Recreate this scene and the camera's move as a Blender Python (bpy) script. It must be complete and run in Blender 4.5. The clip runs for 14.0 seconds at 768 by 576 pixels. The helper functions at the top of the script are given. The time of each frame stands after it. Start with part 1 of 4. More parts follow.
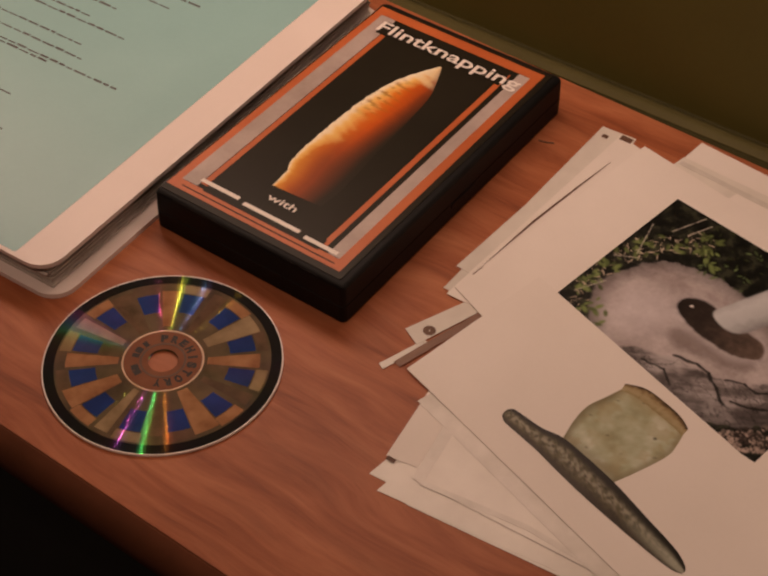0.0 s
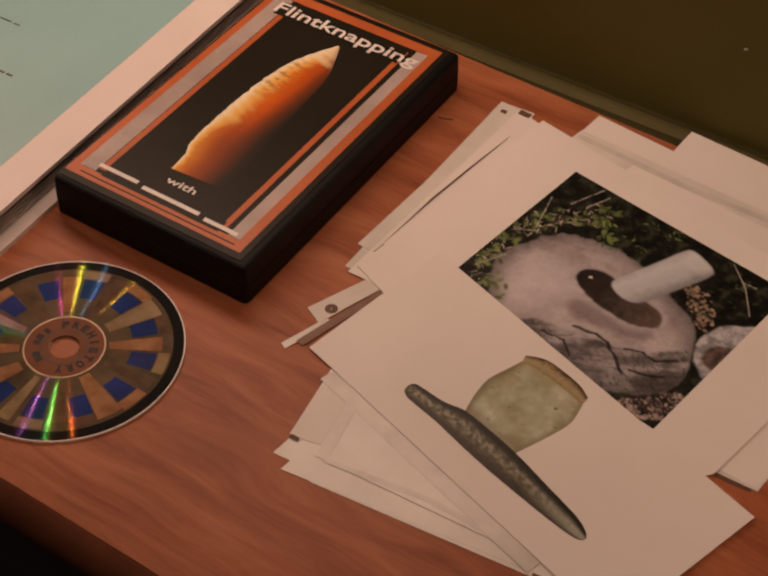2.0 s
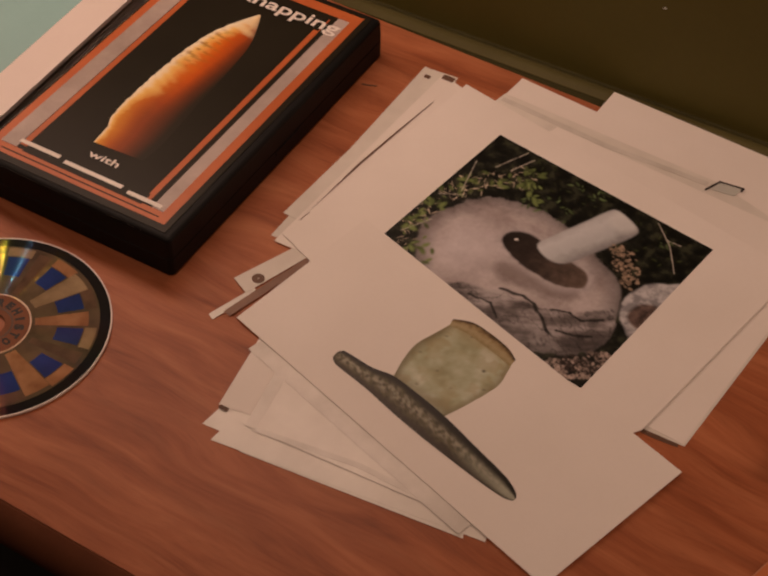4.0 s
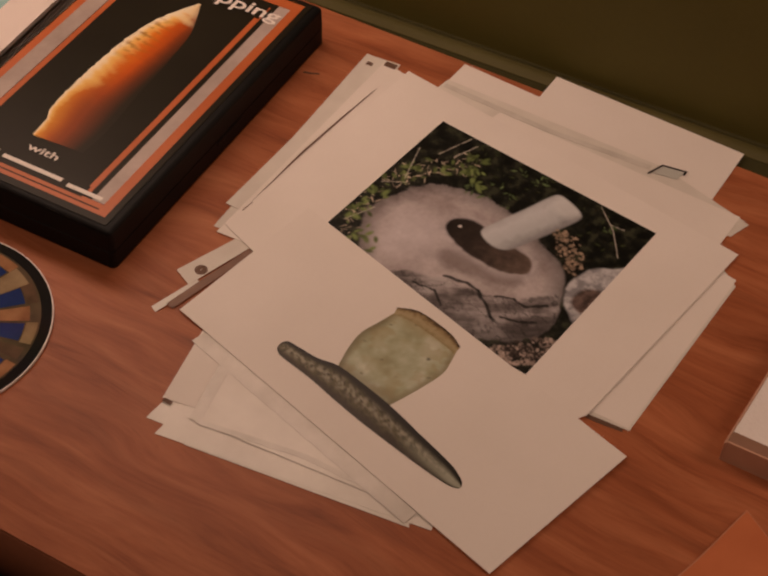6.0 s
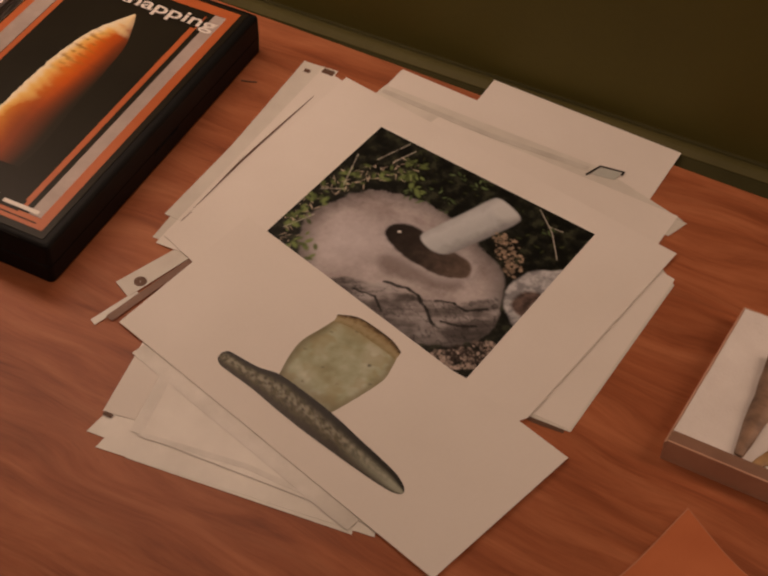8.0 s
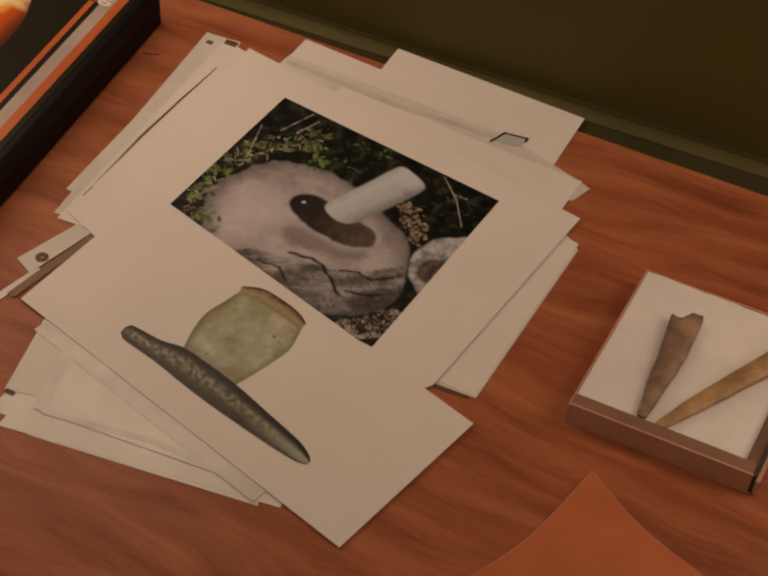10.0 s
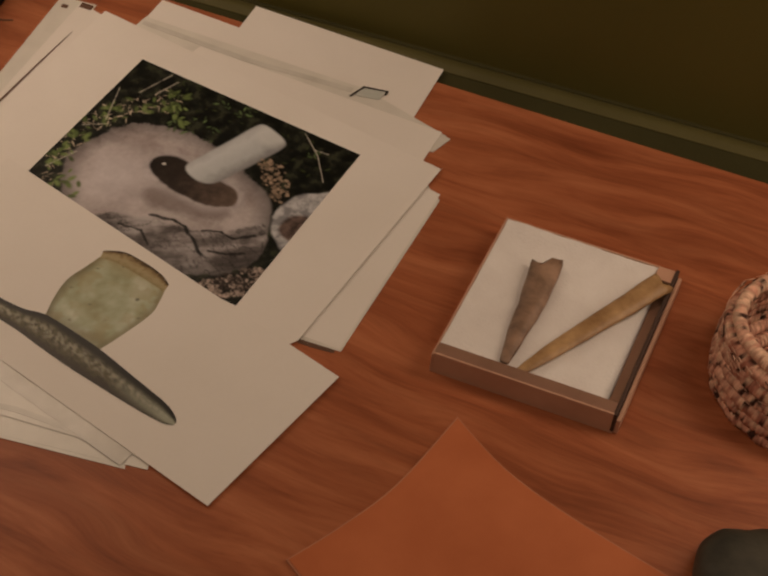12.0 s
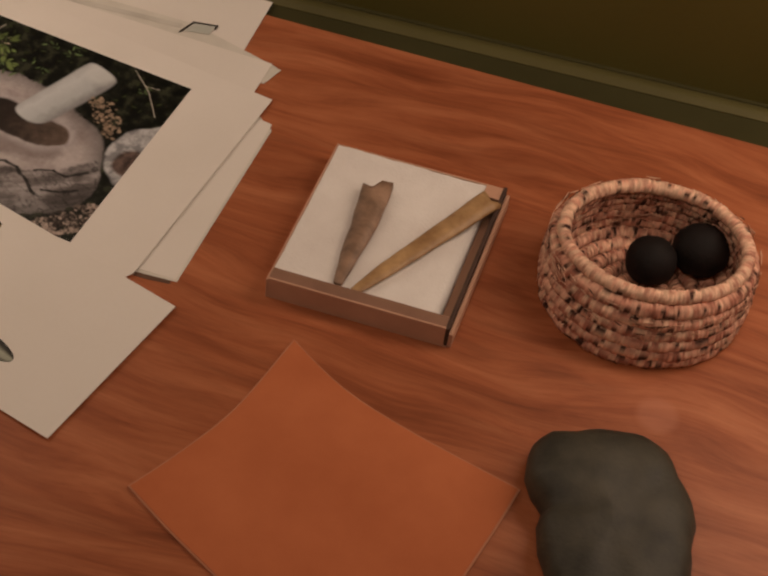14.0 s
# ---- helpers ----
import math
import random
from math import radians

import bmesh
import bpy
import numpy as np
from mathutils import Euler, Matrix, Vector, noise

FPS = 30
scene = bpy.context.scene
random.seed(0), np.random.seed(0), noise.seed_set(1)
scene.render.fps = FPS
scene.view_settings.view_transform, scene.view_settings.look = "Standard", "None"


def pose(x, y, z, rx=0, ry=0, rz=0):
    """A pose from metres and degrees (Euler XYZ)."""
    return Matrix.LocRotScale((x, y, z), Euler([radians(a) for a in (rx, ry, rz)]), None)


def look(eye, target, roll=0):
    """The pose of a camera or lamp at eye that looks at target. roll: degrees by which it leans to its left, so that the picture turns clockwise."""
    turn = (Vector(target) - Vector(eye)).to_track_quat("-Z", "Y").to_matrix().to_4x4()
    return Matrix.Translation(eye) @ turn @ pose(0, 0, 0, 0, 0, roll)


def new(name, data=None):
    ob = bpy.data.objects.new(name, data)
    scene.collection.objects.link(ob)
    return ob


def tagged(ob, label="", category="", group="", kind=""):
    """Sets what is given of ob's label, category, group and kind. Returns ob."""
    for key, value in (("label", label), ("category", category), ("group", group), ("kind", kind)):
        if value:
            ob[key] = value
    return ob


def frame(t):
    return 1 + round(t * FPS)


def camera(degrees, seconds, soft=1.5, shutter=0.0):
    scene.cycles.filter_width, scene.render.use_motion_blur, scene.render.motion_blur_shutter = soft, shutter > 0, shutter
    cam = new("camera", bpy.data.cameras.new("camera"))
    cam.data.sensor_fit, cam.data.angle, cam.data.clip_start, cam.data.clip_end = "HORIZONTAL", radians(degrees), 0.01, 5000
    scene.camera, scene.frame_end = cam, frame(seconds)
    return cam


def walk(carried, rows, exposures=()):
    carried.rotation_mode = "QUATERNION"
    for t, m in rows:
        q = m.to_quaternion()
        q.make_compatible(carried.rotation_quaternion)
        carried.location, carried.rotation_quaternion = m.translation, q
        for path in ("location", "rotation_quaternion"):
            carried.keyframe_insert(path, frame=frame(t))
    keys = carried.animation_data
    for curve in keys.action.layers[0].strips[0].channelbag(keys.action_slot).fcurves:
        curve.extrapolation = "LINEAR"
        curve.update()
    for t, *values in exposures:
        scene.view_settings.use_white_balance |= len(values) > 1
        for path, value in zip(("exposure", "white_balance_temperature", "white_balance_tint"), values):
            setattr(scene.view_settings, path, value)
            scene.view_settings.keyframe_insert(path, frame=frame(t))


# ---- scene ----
# metres; the origin lies on the bench top under the disc's centre, x runs along the bench, y to the wall behind it
cam = camera(27.37, 14.0, soft=2.4)
ROWS = [
    (0.0, 0.4004, -0.3562, 0.5890, 44.466, -0.374, 36.892),
    (0.5, 0.4043, -0.3560, 0.5882, 44.268, -0.393, 36.066),
    (1.0, 0.4085, -0.3553, 0.5890, 43.964, -0.718, 35.245),
    (1.5, 0.4125, -0.3532, 0.5891, 44.084, -0.628, 34.560),
    (2.0, 0.4153, -0.3508, 0.5897, 43.903, -1.021, 33.960),
    (2.5, 0.4182, -0.3489, 0.5900, 43.935, -1.179, 33.142),
    (3.0, 0.4198, -0.3472, 0.5894, 43.770, -1.235, 32.725),
    (3.5, 0.4225, -0.3466, 0.5890, 43.280, -1.291, 31.910),
    (4.0, 0.4244, -0.3469, 0.5888, 42.894, -1.302, 31.397),
    (6.5, 0.4304, -0.3367, 0.5890, 42.305, -1.827, 29.288),
    (7.0, 0.4325, -0.3335, 0.5893, 42.376, -1.849, 28.822),
    (7.5, 0.4351, -0.3324, 0.5901, 42.488, -1.857, 28.025),
    (8.0, 0.4378, -0.3336, 0.5908, 42.501, -1.859, 27.715),
    (10.5, 0.4545, -0.3264, 0.5883, 41.245, -2.952, 24.396),
    (11.0, 0.4588, -0.3249, 0.5888, 40.769, -2.968, 23.602),
    (11.5, 0.4657, -0.3237, 0.5898, 40.709, -3.324, 22.332),
    (12.0, 0.4717, -0.3232, 0.5903, 40.483, -3.776, 21.030),
    (12.5, 0.4782, -0.3255, 0.5903, 40.113, -3.936, 19.946),
    (13.0, 0.4854, -0.3287, 0.5907, 40.333, -4.583, 18.724),
    (13.5, 0.4925, -0.3326, 0.5919, 39.927, -4.854, 17.616),
    (14.0, 0.5018, -0.3340, 0.5917, 39.300, -5.138, 16.185),
]
EXPOSURES = [(0.0, -0.25, 6720, 16), (4.0, -0.36, 6820, 18), (8.0, -0.35, 6560, 9), (11.0, -0.43, 6350, -1), (12.5, -0.38, 6200, -2), (14.0, -0.20, 6080, 0)]
walk(cam, [(t, pose(x, y, z, rx, ry, rz)) for t, x, y, z, rx, ry, rz in ROWS], EXPOSURES)

# ---- light: a warm ceiling lamp over the room, its glow off the walls ----
world = bpy.data.worlds.new("room_air")
world.use_nodes = True
scene.world = world
world.node_tree.nodes["Background"].inputs[0].default_value = (1.0, 0.80, 0.66, 1)
world.node_tree.nodes["Background"].inputs[1].default_value = 0.12


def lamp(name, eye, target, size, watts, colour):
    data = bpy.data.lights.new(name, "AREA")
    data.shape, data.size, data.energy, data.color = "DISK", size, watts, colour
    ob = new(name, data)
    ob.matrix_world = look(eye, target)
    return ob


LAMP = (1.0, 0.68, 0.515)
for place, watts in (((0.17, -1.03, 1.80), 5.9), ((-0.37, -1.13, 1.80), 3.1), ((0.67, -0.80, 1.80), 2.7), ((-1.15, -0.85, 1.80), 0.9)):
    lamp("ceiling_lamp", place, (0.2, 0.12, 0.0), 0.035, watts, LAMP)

# two unseen fill strips added end to end over the bench, brightening its back
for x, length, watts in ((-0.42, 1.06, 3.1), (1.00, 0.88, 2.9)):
    data = bpy.data.lights.new("back_fill_strip", "AREA")
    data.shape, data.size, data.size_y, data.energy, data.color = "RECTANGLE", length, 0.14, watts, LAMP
    new("back_fill_strip", data).matrix_world = look((x, 0.27, 0.385), (x, 0.26, 0.0))

# ---- materials ----


def material(name, rough=0.5, metal=0.0, spec=0.5):
    mat = bpy.data.materials.new(name)
    mat.use_nodes = True
    nt = mat.node_tree
    b = nt.nodes["Principled BSDF"]
    b.inputs["Roughness"].default_value = rough
    b.inputs["Metallic"].default_value = metal
    b.inputs["Specular IOR Level"].default_value = spec
    return mat, nt, b


def node(nt, kind, **values):
    n = nt.nodes.new(kind)
    for key, value in values.items():
        n.inputs[key.replace("_", " ")].default_value = value
    return n


def ramp(nt, source, stops):
    r = nt.nodes.new("ShaderNodeValToRGB")
    els = r.color_ramp.elements
    while len(els) < len(stops):
        els.new(0.5)
    for el, (p, c) in zip(els, stops):
        el.position, el.color = p, (*c, 1)
    nt.links.new(source, r.inputs[0])
    return r.outputs[0]


def coords(nt, scale=(1, 1, 1), turn=0.0, kind="Object"):
    tc = nt.nodes.new("ShaderNodeTexCoord")
    mp = nt.nodes.new("ShaderNodeMapping")
    mp.inputs["Scale"].default_value = scale
    mp.inputs["Rotation"].default_value = (0, 0, radians(turn))
    nt.links.new(tc.outputs[kind], mp.inputs[0])
    return mp.outputs[0]


def noise_of(nt, vec, scale, detail=4.0, rough=0.55, distort=0.0):
    n = node(nt, "ShaderNodeTexNoise", Scale=scale, Detail=detail, Roughness=rough, Distortion=distort)
    nt.links.new(vec, n.inputs["Vector"])
    return n.outputs["Fac"]


def mix(nt, fac, a, b, mode="MIX"):
    m = nt.nodes.new("ShaderNodeMix")
    m.data_type, m.blend_type = "RGBA", mode
    for i, v in ((0, fac), (6, a), (7, b)):
        if isinstance(v, (int, float)):
            m.inputs[i].default_value = v
        elif isinstance(v, tuple):
            m.inputs[i].default_value = (*v, 1)
        else:
            nt.links.new(v, m.inputs[i])
    return m.outputs[2]


def bump(nt, b, height, strength=0.2, distance=0.0005):
    n = node(nt, "ShaderNodeBump", Strength=strength, Distance=distance)
    nt.links.new(height, n.inputs["Height"])
    nt.links.new(n.outputs[0], b.inputs["Normal"])


def mottled(name, dark, light, scale=30.0, rough=0.5, metal=0.0, spec=0.5, relief=0.2, fine=400.0, depth=0.0003):
    """A surface with soft patches and fine grain."""
    mat, nt, b = material(name, rough, metal, spec)
    v = coords(nt)
    big, small = noise_of(nt, v, scale), noise_of(nt, v, fine, 2.0)
    c = ramp(nt, big, [(0.3, dark), (0.7, light)])
    c = mix(nt, 0.12, c, ramp(nt, small, [(0.3, dark), (0.7, light)]))
    nt.links.new(c, b.inputs["Base Color"])
    if relief:
        bump(nt, b, small, relief, depth)
    return mat


def make_wood():
    mat, nt, b = material("bench_wood", 0.42, 0, 0.25)
    bend = noise_of(nt, coords(nt, (1.6, 4.0, 1)), 3.0, 2.0)
    tc = coords(nt, (1.0, 1.0, 1.0), 2)
    sep = nt.nodes.new("ShaderNodeSeparateXYZ")
    nt.links.new(tc, sep.inputs[0])
    push = node(nt, "ShaderNodeMath")
    push.operation = "MULTIPLY_ADD"
    push.inputs[1].default_value = 0.055
    nt.links.new(bend, push.inputs[0])
    nt.links.new(sep.outputs[1], push.inputs[2])
    bent = nt.nodes.new("ShaderNodeCombineXYZ")
    nt.links.new(sep.outputs[0], bent.inputs[0])
    nt.links.new(push.outputs[0], bent.inputs[1])

    def along(sx, sy):
        mp = nt.nodes.new("ShaderNodeMapping")
        mp.inputs["Scale"].default_value = (sx, sy, 1)
        nt.links.new(bent.outputs[0], mp.inputs[0])
        return mp.outputs[0]

    grain = noise_of(nt, along(3.6, 25.0), 3.0, 4.0, 0.62, 0.55)
    streak = noise_of(nt, along(1.1, 17.0), 3.0, 3.0, 0.6, 0.25)
    fibre = noise_of(nt, along(6.0, 100.0), 5.0, 4.0, 0.7, 0.1)
    pores = noise_of(nt, along(14.0, 330.0), 6.0, 2.0, 0.7)
    tone = noise_of(nt, coords(nt, (1.0, 2.2, 1)), 5.5, 2.0)
    c = ramp(nt, grain, [(0.32, (0.110, 0.028, 0.011)), (0.43, (0.262, 0.076, 0.030)), (0.52, (0.386, 0.127, 0.054)), (0.66, (0.515, 0.196, 0.091))])
    c = mix(nt, 0.40, c, ramp(nt, streak, [(0.36, (0.129, 0.034, 0.013)), (0.48, (0.350, 0.109, 0.046)), (0.64, (0.515, 0.202, 0.096))]))
    c = mix(nt, 0.16, c, ramp(nt, fibre, [(0.36, (0.123, 0.030, 0.011)), (0.64, (0.535, 0.196, 0.089))]))
    c = mix(nt, 0.24, c, ramp(nt, tone, [(0.35, (0.196, 0.049, 0.018)), (0.65, (0.412, 0.131, 0.053))]))
    c = mix(nt, ramp(nt, pores, [(0.58, (0, 0, 0)), (0.74, (0.30, 0.30, 0.30))]), c, (0.110, 0.029, 0.011))
    # a pale round mark on the wood
    gap = nt.nodes.new("ShaderNodeVectorMath")
    gap.operation = "DISTANCE"
    gap.inputs[1].default_value = (0.5587, 0.1188, 0.0)
    nt.links.new(coords(nt), gap.inputs[0])
    mark = ramp(nt, gap.outputs["Value"], [(0.0076, (0.30, 0.30, 0.30)), (0.0098, (0, 0, 0))])
    c = mix(nt, mark, c, (0.55, 0.24, 0.15))
    nt.links.new(c, b.inputs["Base Color"])
    bump(nt, b, fibre, 0.10, 0.0003)
    return mat


WOOD = make_wood()
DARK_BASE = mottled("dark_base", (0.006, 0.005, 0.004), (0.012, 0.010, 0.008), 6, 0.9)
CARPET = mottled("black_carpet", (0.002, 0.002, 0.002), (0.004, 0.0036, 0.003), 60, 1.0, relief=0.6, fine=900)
OLIVE = mottled("olive_paint", (0.088, 0.074, 0.017), (0.118, 0.101, 0.025), 5, 0.6, relief=0.1, fine=250, spec=0.2)
EDGE_SHADED = mottled("shaded_edge_wood", (0.075, 0.026, 0.012), (0.125, 0.043, 0.020), 18, 0.8, relief=0.1, spec=0.1)
# olive of the ledge, darkened to hold the shade of the recess
LEDGE_SHADED = mottled("shaded_olive_ledge", (0.034, 0.031, 0.011), (0.052, 0.047, 0.018), 12, 0.9, spec=0.1, relief=0.1)
OLIVE_TRIM = mottled("olive_trim", (0.066, 0.058, 0.018), (0.096, 0.084, 0.029), 12, 0.6, relief=0.1, spec=0.2)
PLASTER = mottled("cream_plaster", (0.50, 0.42, 0.33), (0.58, 0.50, 0.40), 3, 0.9)
PAPER = mottled("white_paper", (0.72, 0.675, 0.615), (0.79, 0.745, 0.69), 9, 0.55, relief=0.05, fine=500, spec=0.3)
SLEEVE = mottled("clear_sleeve_over_paper", (0.58, 0.55, 0.49), (0.72, 0.69, 0.62), 26, 0.30, relief=0.05, fine=90, depth=0.001)
BLACK_PLASTIC = mottled("black_plastic", (0.003, 0.003, 0.003), (0.005, 0.005, 0.005), 30, 0.5, spec=0.16, relief=0.15, fine=1400)
BLACK_PRINT = mottled("black_print", (0.012, 0.010, 0.006), (0.018, 0.015, 0.009), 20, 0.35, relief=0, spec=0.22)
ORANGE_PRINT = mottled("orange_print", (0.42, 0.095, 0.024), (0.52, 0.135, 0.04), 25, 0.35, relief=0)
WHITE_PRINT = mottled("white_print", (0.72, 0.66, 0.60), (0.80, 0.75, 0.70), 40, 0.4, relief=0)

GREY_PRINT = mottled("silver_print", (0.30, 0.24, 0.21), (0.50, 0.42, 0.38), 22, 0.3, relief=0)
GREEN_SHEET = mottled("pale_green_paper", (0.245, 0.45, 0.445), (0.30, 0.52, 0.51), 8, 0.35, relief=0.03)
INK = mottled("dark_ink", (0.06, 0.065, 0.065), (0.10, 0.10, 0.10), 60, 0.6, relief=0)
COVER = mottled("white_binder_vinyl", (0.70, 0.62, 0.57), (0.78, 0.70, 0.65), 10, 0.35, relief=0.1, fine=700)
DARK_INK = mottled("black_ink", (0.012, 0.008, 0.006), (0.02, 0.014, 0.01), 60, 0.6, relief=0)
# binder pages greyed to carry the shade under the front cover
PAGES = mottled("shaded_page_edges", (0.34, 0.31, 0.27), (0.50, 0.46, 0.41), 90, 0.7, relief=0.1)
CARDBOARD = mottled("brown_card", (0.46, 0.255, 0.165), (0.56, 0.325, 0.215), 35, 0.7, relief=0.2)
SHADED_SIDE = mottled("shaded_side_card", (0.040, 0.020, 0.013), (0.070, 0.036, 0.023), 35, 0.8, relief=0.2)
# the same brown card with the flap's shade put into the colour
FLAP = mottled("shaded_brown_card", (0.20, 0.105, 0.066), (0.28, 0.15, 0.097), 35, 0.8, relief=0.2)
COTTON = mottled("white_cotton", (0.70, 0.65, 0.61), (0.82, 0.78, 0.74), 40, 1.0, relief=0.6, fine=700, depth=0.0006)
LEATHER = mottled("orange_leather", (0.42, 0.118, 0.042), (0.52, 0.160, 0.062), 22, 0.7, relief=0.35, fine=1500, depth=0.0002, spec=0.25)
LEATHER_EDGE = mottled("pale_leather_edge", (0.42, 0.17, 0.09), (0.50, 0.22, 0.12), 60, 0.8, relief=0.2)
BONE_DARK = mottled("weathered_bone", (0.10, 0.060, 0.038), (0.42, 0.265, 0.175), 70, 0.5, relief=0.4, fine=500, depth=0.0004)
BONE_PALE = mottled("yellowed_bone", (0.22, 0.115, 0.045), (0.52, 0.33, 0.155), 90, 0.45, relief=0.4, fine=500, depth=0.0004)
STRAW = mottled("pale_straw", (0.56, 0.35, 0.24), (0.76, 0.52, 0.38), 90, 0.7, relief=0)
STONE = mottled("dark_green_stone", (0.020, 0.019, 0.013), (0.064, 0.057, 0.038), 60, 0.6, relief=0.4, fine=500, depth=0.0006)
NUT = mottled("dark_nut_shell", (0.004, 0.003, 0.003), (0.010, 0.006, 0.005), 80, 0.7, spec=0.2, relief=0.4, fine=600, depth=0.0005)
RUST = mottled("brown_tab", (0.09, 0.045, 0.025), (0.14, 0.07, 0.04), 60, 0.6, relief=0)
HUB = mottled("hub_print", (0.17, 0.066, 0.034), (0.23, 0.095, 0.050), 60, 0.55, relief=0, spec=0.1)


def disc_ink(name, dark, light, gloss=0.5, scale=45):
    """Ink under a grooved clear face: fine circular grooves spread the lamps along the radius, their hue turning with the angle."""
    mat, nt, b = material(name, 0.34, 1.0)
    tc = nt.nodes.new("ShaderNodeTexCoord")
    flat = node(nt, "ShaderNodeVectorMath")
    flat.operation = "MULTIPLY"
    flat.inputs[1].default_value = (1, 1, 0)
    nt.links.new(tc.outputs["Object"], flat.inputs[0])
    size = nt.nodes.new("ShaderNodeVectorMath")
    size.operation = "LENGTH"
    nt.links.new(flat.outputs[0], size.inputs[0])
    out = nt.nodes.new("ShaderNodeVectorMath")
    out.operation = "NORMALIZE"
    nt.links.new(flat.outputs[0], out.inputs[0])
    track = node(nt, "ShaderNodeMath")
    track.operation = "PINGPONG"
    track.inputs[1].default_value = 0.00002
    nt.links.new(size.outputs["Value"], track.inputs[0])
    slope = node(nt, "ShaderNodeMapRange")
    slope.inputs["From Max"].default_value = 0.00002
    slope.inputs["To Min"].default_value, slope.inputs["To Max"].default_value = -1.0, 1.0
    nt.links.new(track.outputs[0], slope.inputs["Value"])
    # the grooves are steep-sided: no flat floor between their walls
    side, steep, wall = (node(nt, "ShaderNodeMath") for _ in range(3))
    side.operation, steep.operation, wall.operation = "SIGN", "ABSOLUTE", "MULTIPLY_ADD"
    nt.links.new(slope.outputs[0], side.inputs[0])
    nt.links.new(slope.outputs[0], steep.inputs[0])
    nt.links.new(steep.outputs[0], wall.inputs[0])
    wall.inputs[1].default_value, wall.inputs[2].default_value = 0.28, 0.50
    groove = node(nt, "ShaderNodeMath")
    groove.operation = "MULTIPLY"
    nt.links.new(side.outputs[0], groove.inputs[0])
    nt.links.new(wall.outputs[0], groove.inputs[1])
    tilt = nt.nodes.new("ShaderNodeVectorMath")
    tilt.operation = "SCALE"
    nt.links.new(out.outputs[0], tilt.inputs[0])
    nt.links.new(groove.outputs[0], tilt.inputs["Scale"])
    lift = nt.nodes.new("ShaderNodeVectorMath")
    lift.inputs[1].default_value = (0, 0, 1)
    nt.links.new(tilt.outputs[0], lift.inputs[0])
    nrm = nt.nodes.new("ShaderNodeVectorMath")
    nrm.operation = "NORMALIZE"
    nt.links.new(lift.outputs[0], nrm.inputs[0])
    nt.links.new(nrm.outputs[0], b.inputs["Normal"])
    b.inputs["Roughness"].default_value = 0.09
    grad = nt.nodes.new("ShaderNodeTexGradient")
    grad.gradient_type = "RADIAL"
    nt.links.new(coords(nt), grad.inputs[0])
    hue = node(nt, "ShaderNodeMath")
    hue.operation = "MULTIPLY_ADD"
    hue.inputs[1].default_value, hue.inputs[2].default_value = 10.29, 0.93
    nt.links.new(grad.outputs["Fac"], hue.inputs[0])
    frac = nt.nodes.new("ShaderNodeMath")
    frac.operation = "FRACT"
    nt.links.new(hue.outputs[0], frac.inputs[0])
    rainbow = ramp(nt, frac.outputs[0], [(0.0, (0.75, 0.1, 0.8)), (0.2, (0.12, 0.45, 1.0)), (0.42, (0.05, 0.95, 0.2)), (0.62, (1.0, 0.95, 0.1)), (0.82, (1.0, 0.25, 0.06)), (1.0, (0.75, 0.1, 0.8))])
    nt.links.new(rainbow, b.inputs["Base Color"])
    dull = node(nt, "ShaderNodeBsdfPrincipled", Roughness=0.5, Specular_IOR_Level=0.06)
    nt.links.new(ramp(nt, noise_of(nt, coords(nt), scale), [(0.3, dark), (0.7, light)]), dull.inputs["Base Color"])
    m = node(nt, "ShaderNodeMixShader", Fac=gloss)
    nt.links.new(dull.outputs[0], m.inputs[1])
    nt.links.new(b.outputs[0], m.inputs[2])
    nt.links.new(m.outputs[0], nt.nodes["Material Output"].inputs[0])
    return mat


DISC_METAL = disc_ink("grooved_disc", (0.060, 0.044, 0.024), (0.17, 0.120, 0.068), 0.13)
BLUE_PRINT = disc_ink("blue_disc_print", (0.009, 0.026, 0.12), (0.018, 0.048, 0.23), 0.115)
TAN_PRINT = disc_ink("tan_disc_print", (0.24, 0.105, 0.045), (0.46, 0.24, 0.115), 0.115, 70)
KHAKI_PRINT = disc_ink("khaki_disc_print", (0.19, 0.13, 0.065), (0.38, 0.28, 0.16), 0.115, 70)
UMBER_PRINT = disc_ink("umber_disc_print", (0.07, 0.045, 0.025), (0.17, 0.10, 0.06), 0.115, 70)
BAND_PRINT = disc_ink("black_disc_print", (0.003, 0.0025, 0.002), (0.006, 0.005, 0.004), 0.04)
HUB_LINE = mottled("hub_line_print", (0.40, 0.22, 0.10), (0.50, 0.30, 0.15), 45, 0.25, relief=0)


TAB = mottled("grey_green_tab", (0.44, 0.46, 0.42), (0.54, 0.55, 0.50), 60, 0.4, relief=0)
SLEEVED_WOOD = mottled("wood_through_sleeve", (0.16, 0.080, 0.050), (0.23, 0.12, 0.078), 60, 0.5, relief=0)
SEAM = mottled("sleeve_seam", (0.50, 0.475, 0.42), (0.66, 0.63, 0.57), 45, 0.3, relief=0)

# ---- helpers for meshes ----


def part(name, bm, mat, parent=None, label=""):
    me = bpy.data.meshes.new(name)
    bmesh.ops.recalc_face_normals(bm, faces=bm.faces)
    bm.to_mesh(me)
    bm.free()
    for m in mat if isinstance(mat, (list, tuple)) else (mat,):
        me.materials.append(m)
    ob = new(name, me)
    if parent is not None:
        ob.parent = parent
    return tagged(ob, label)


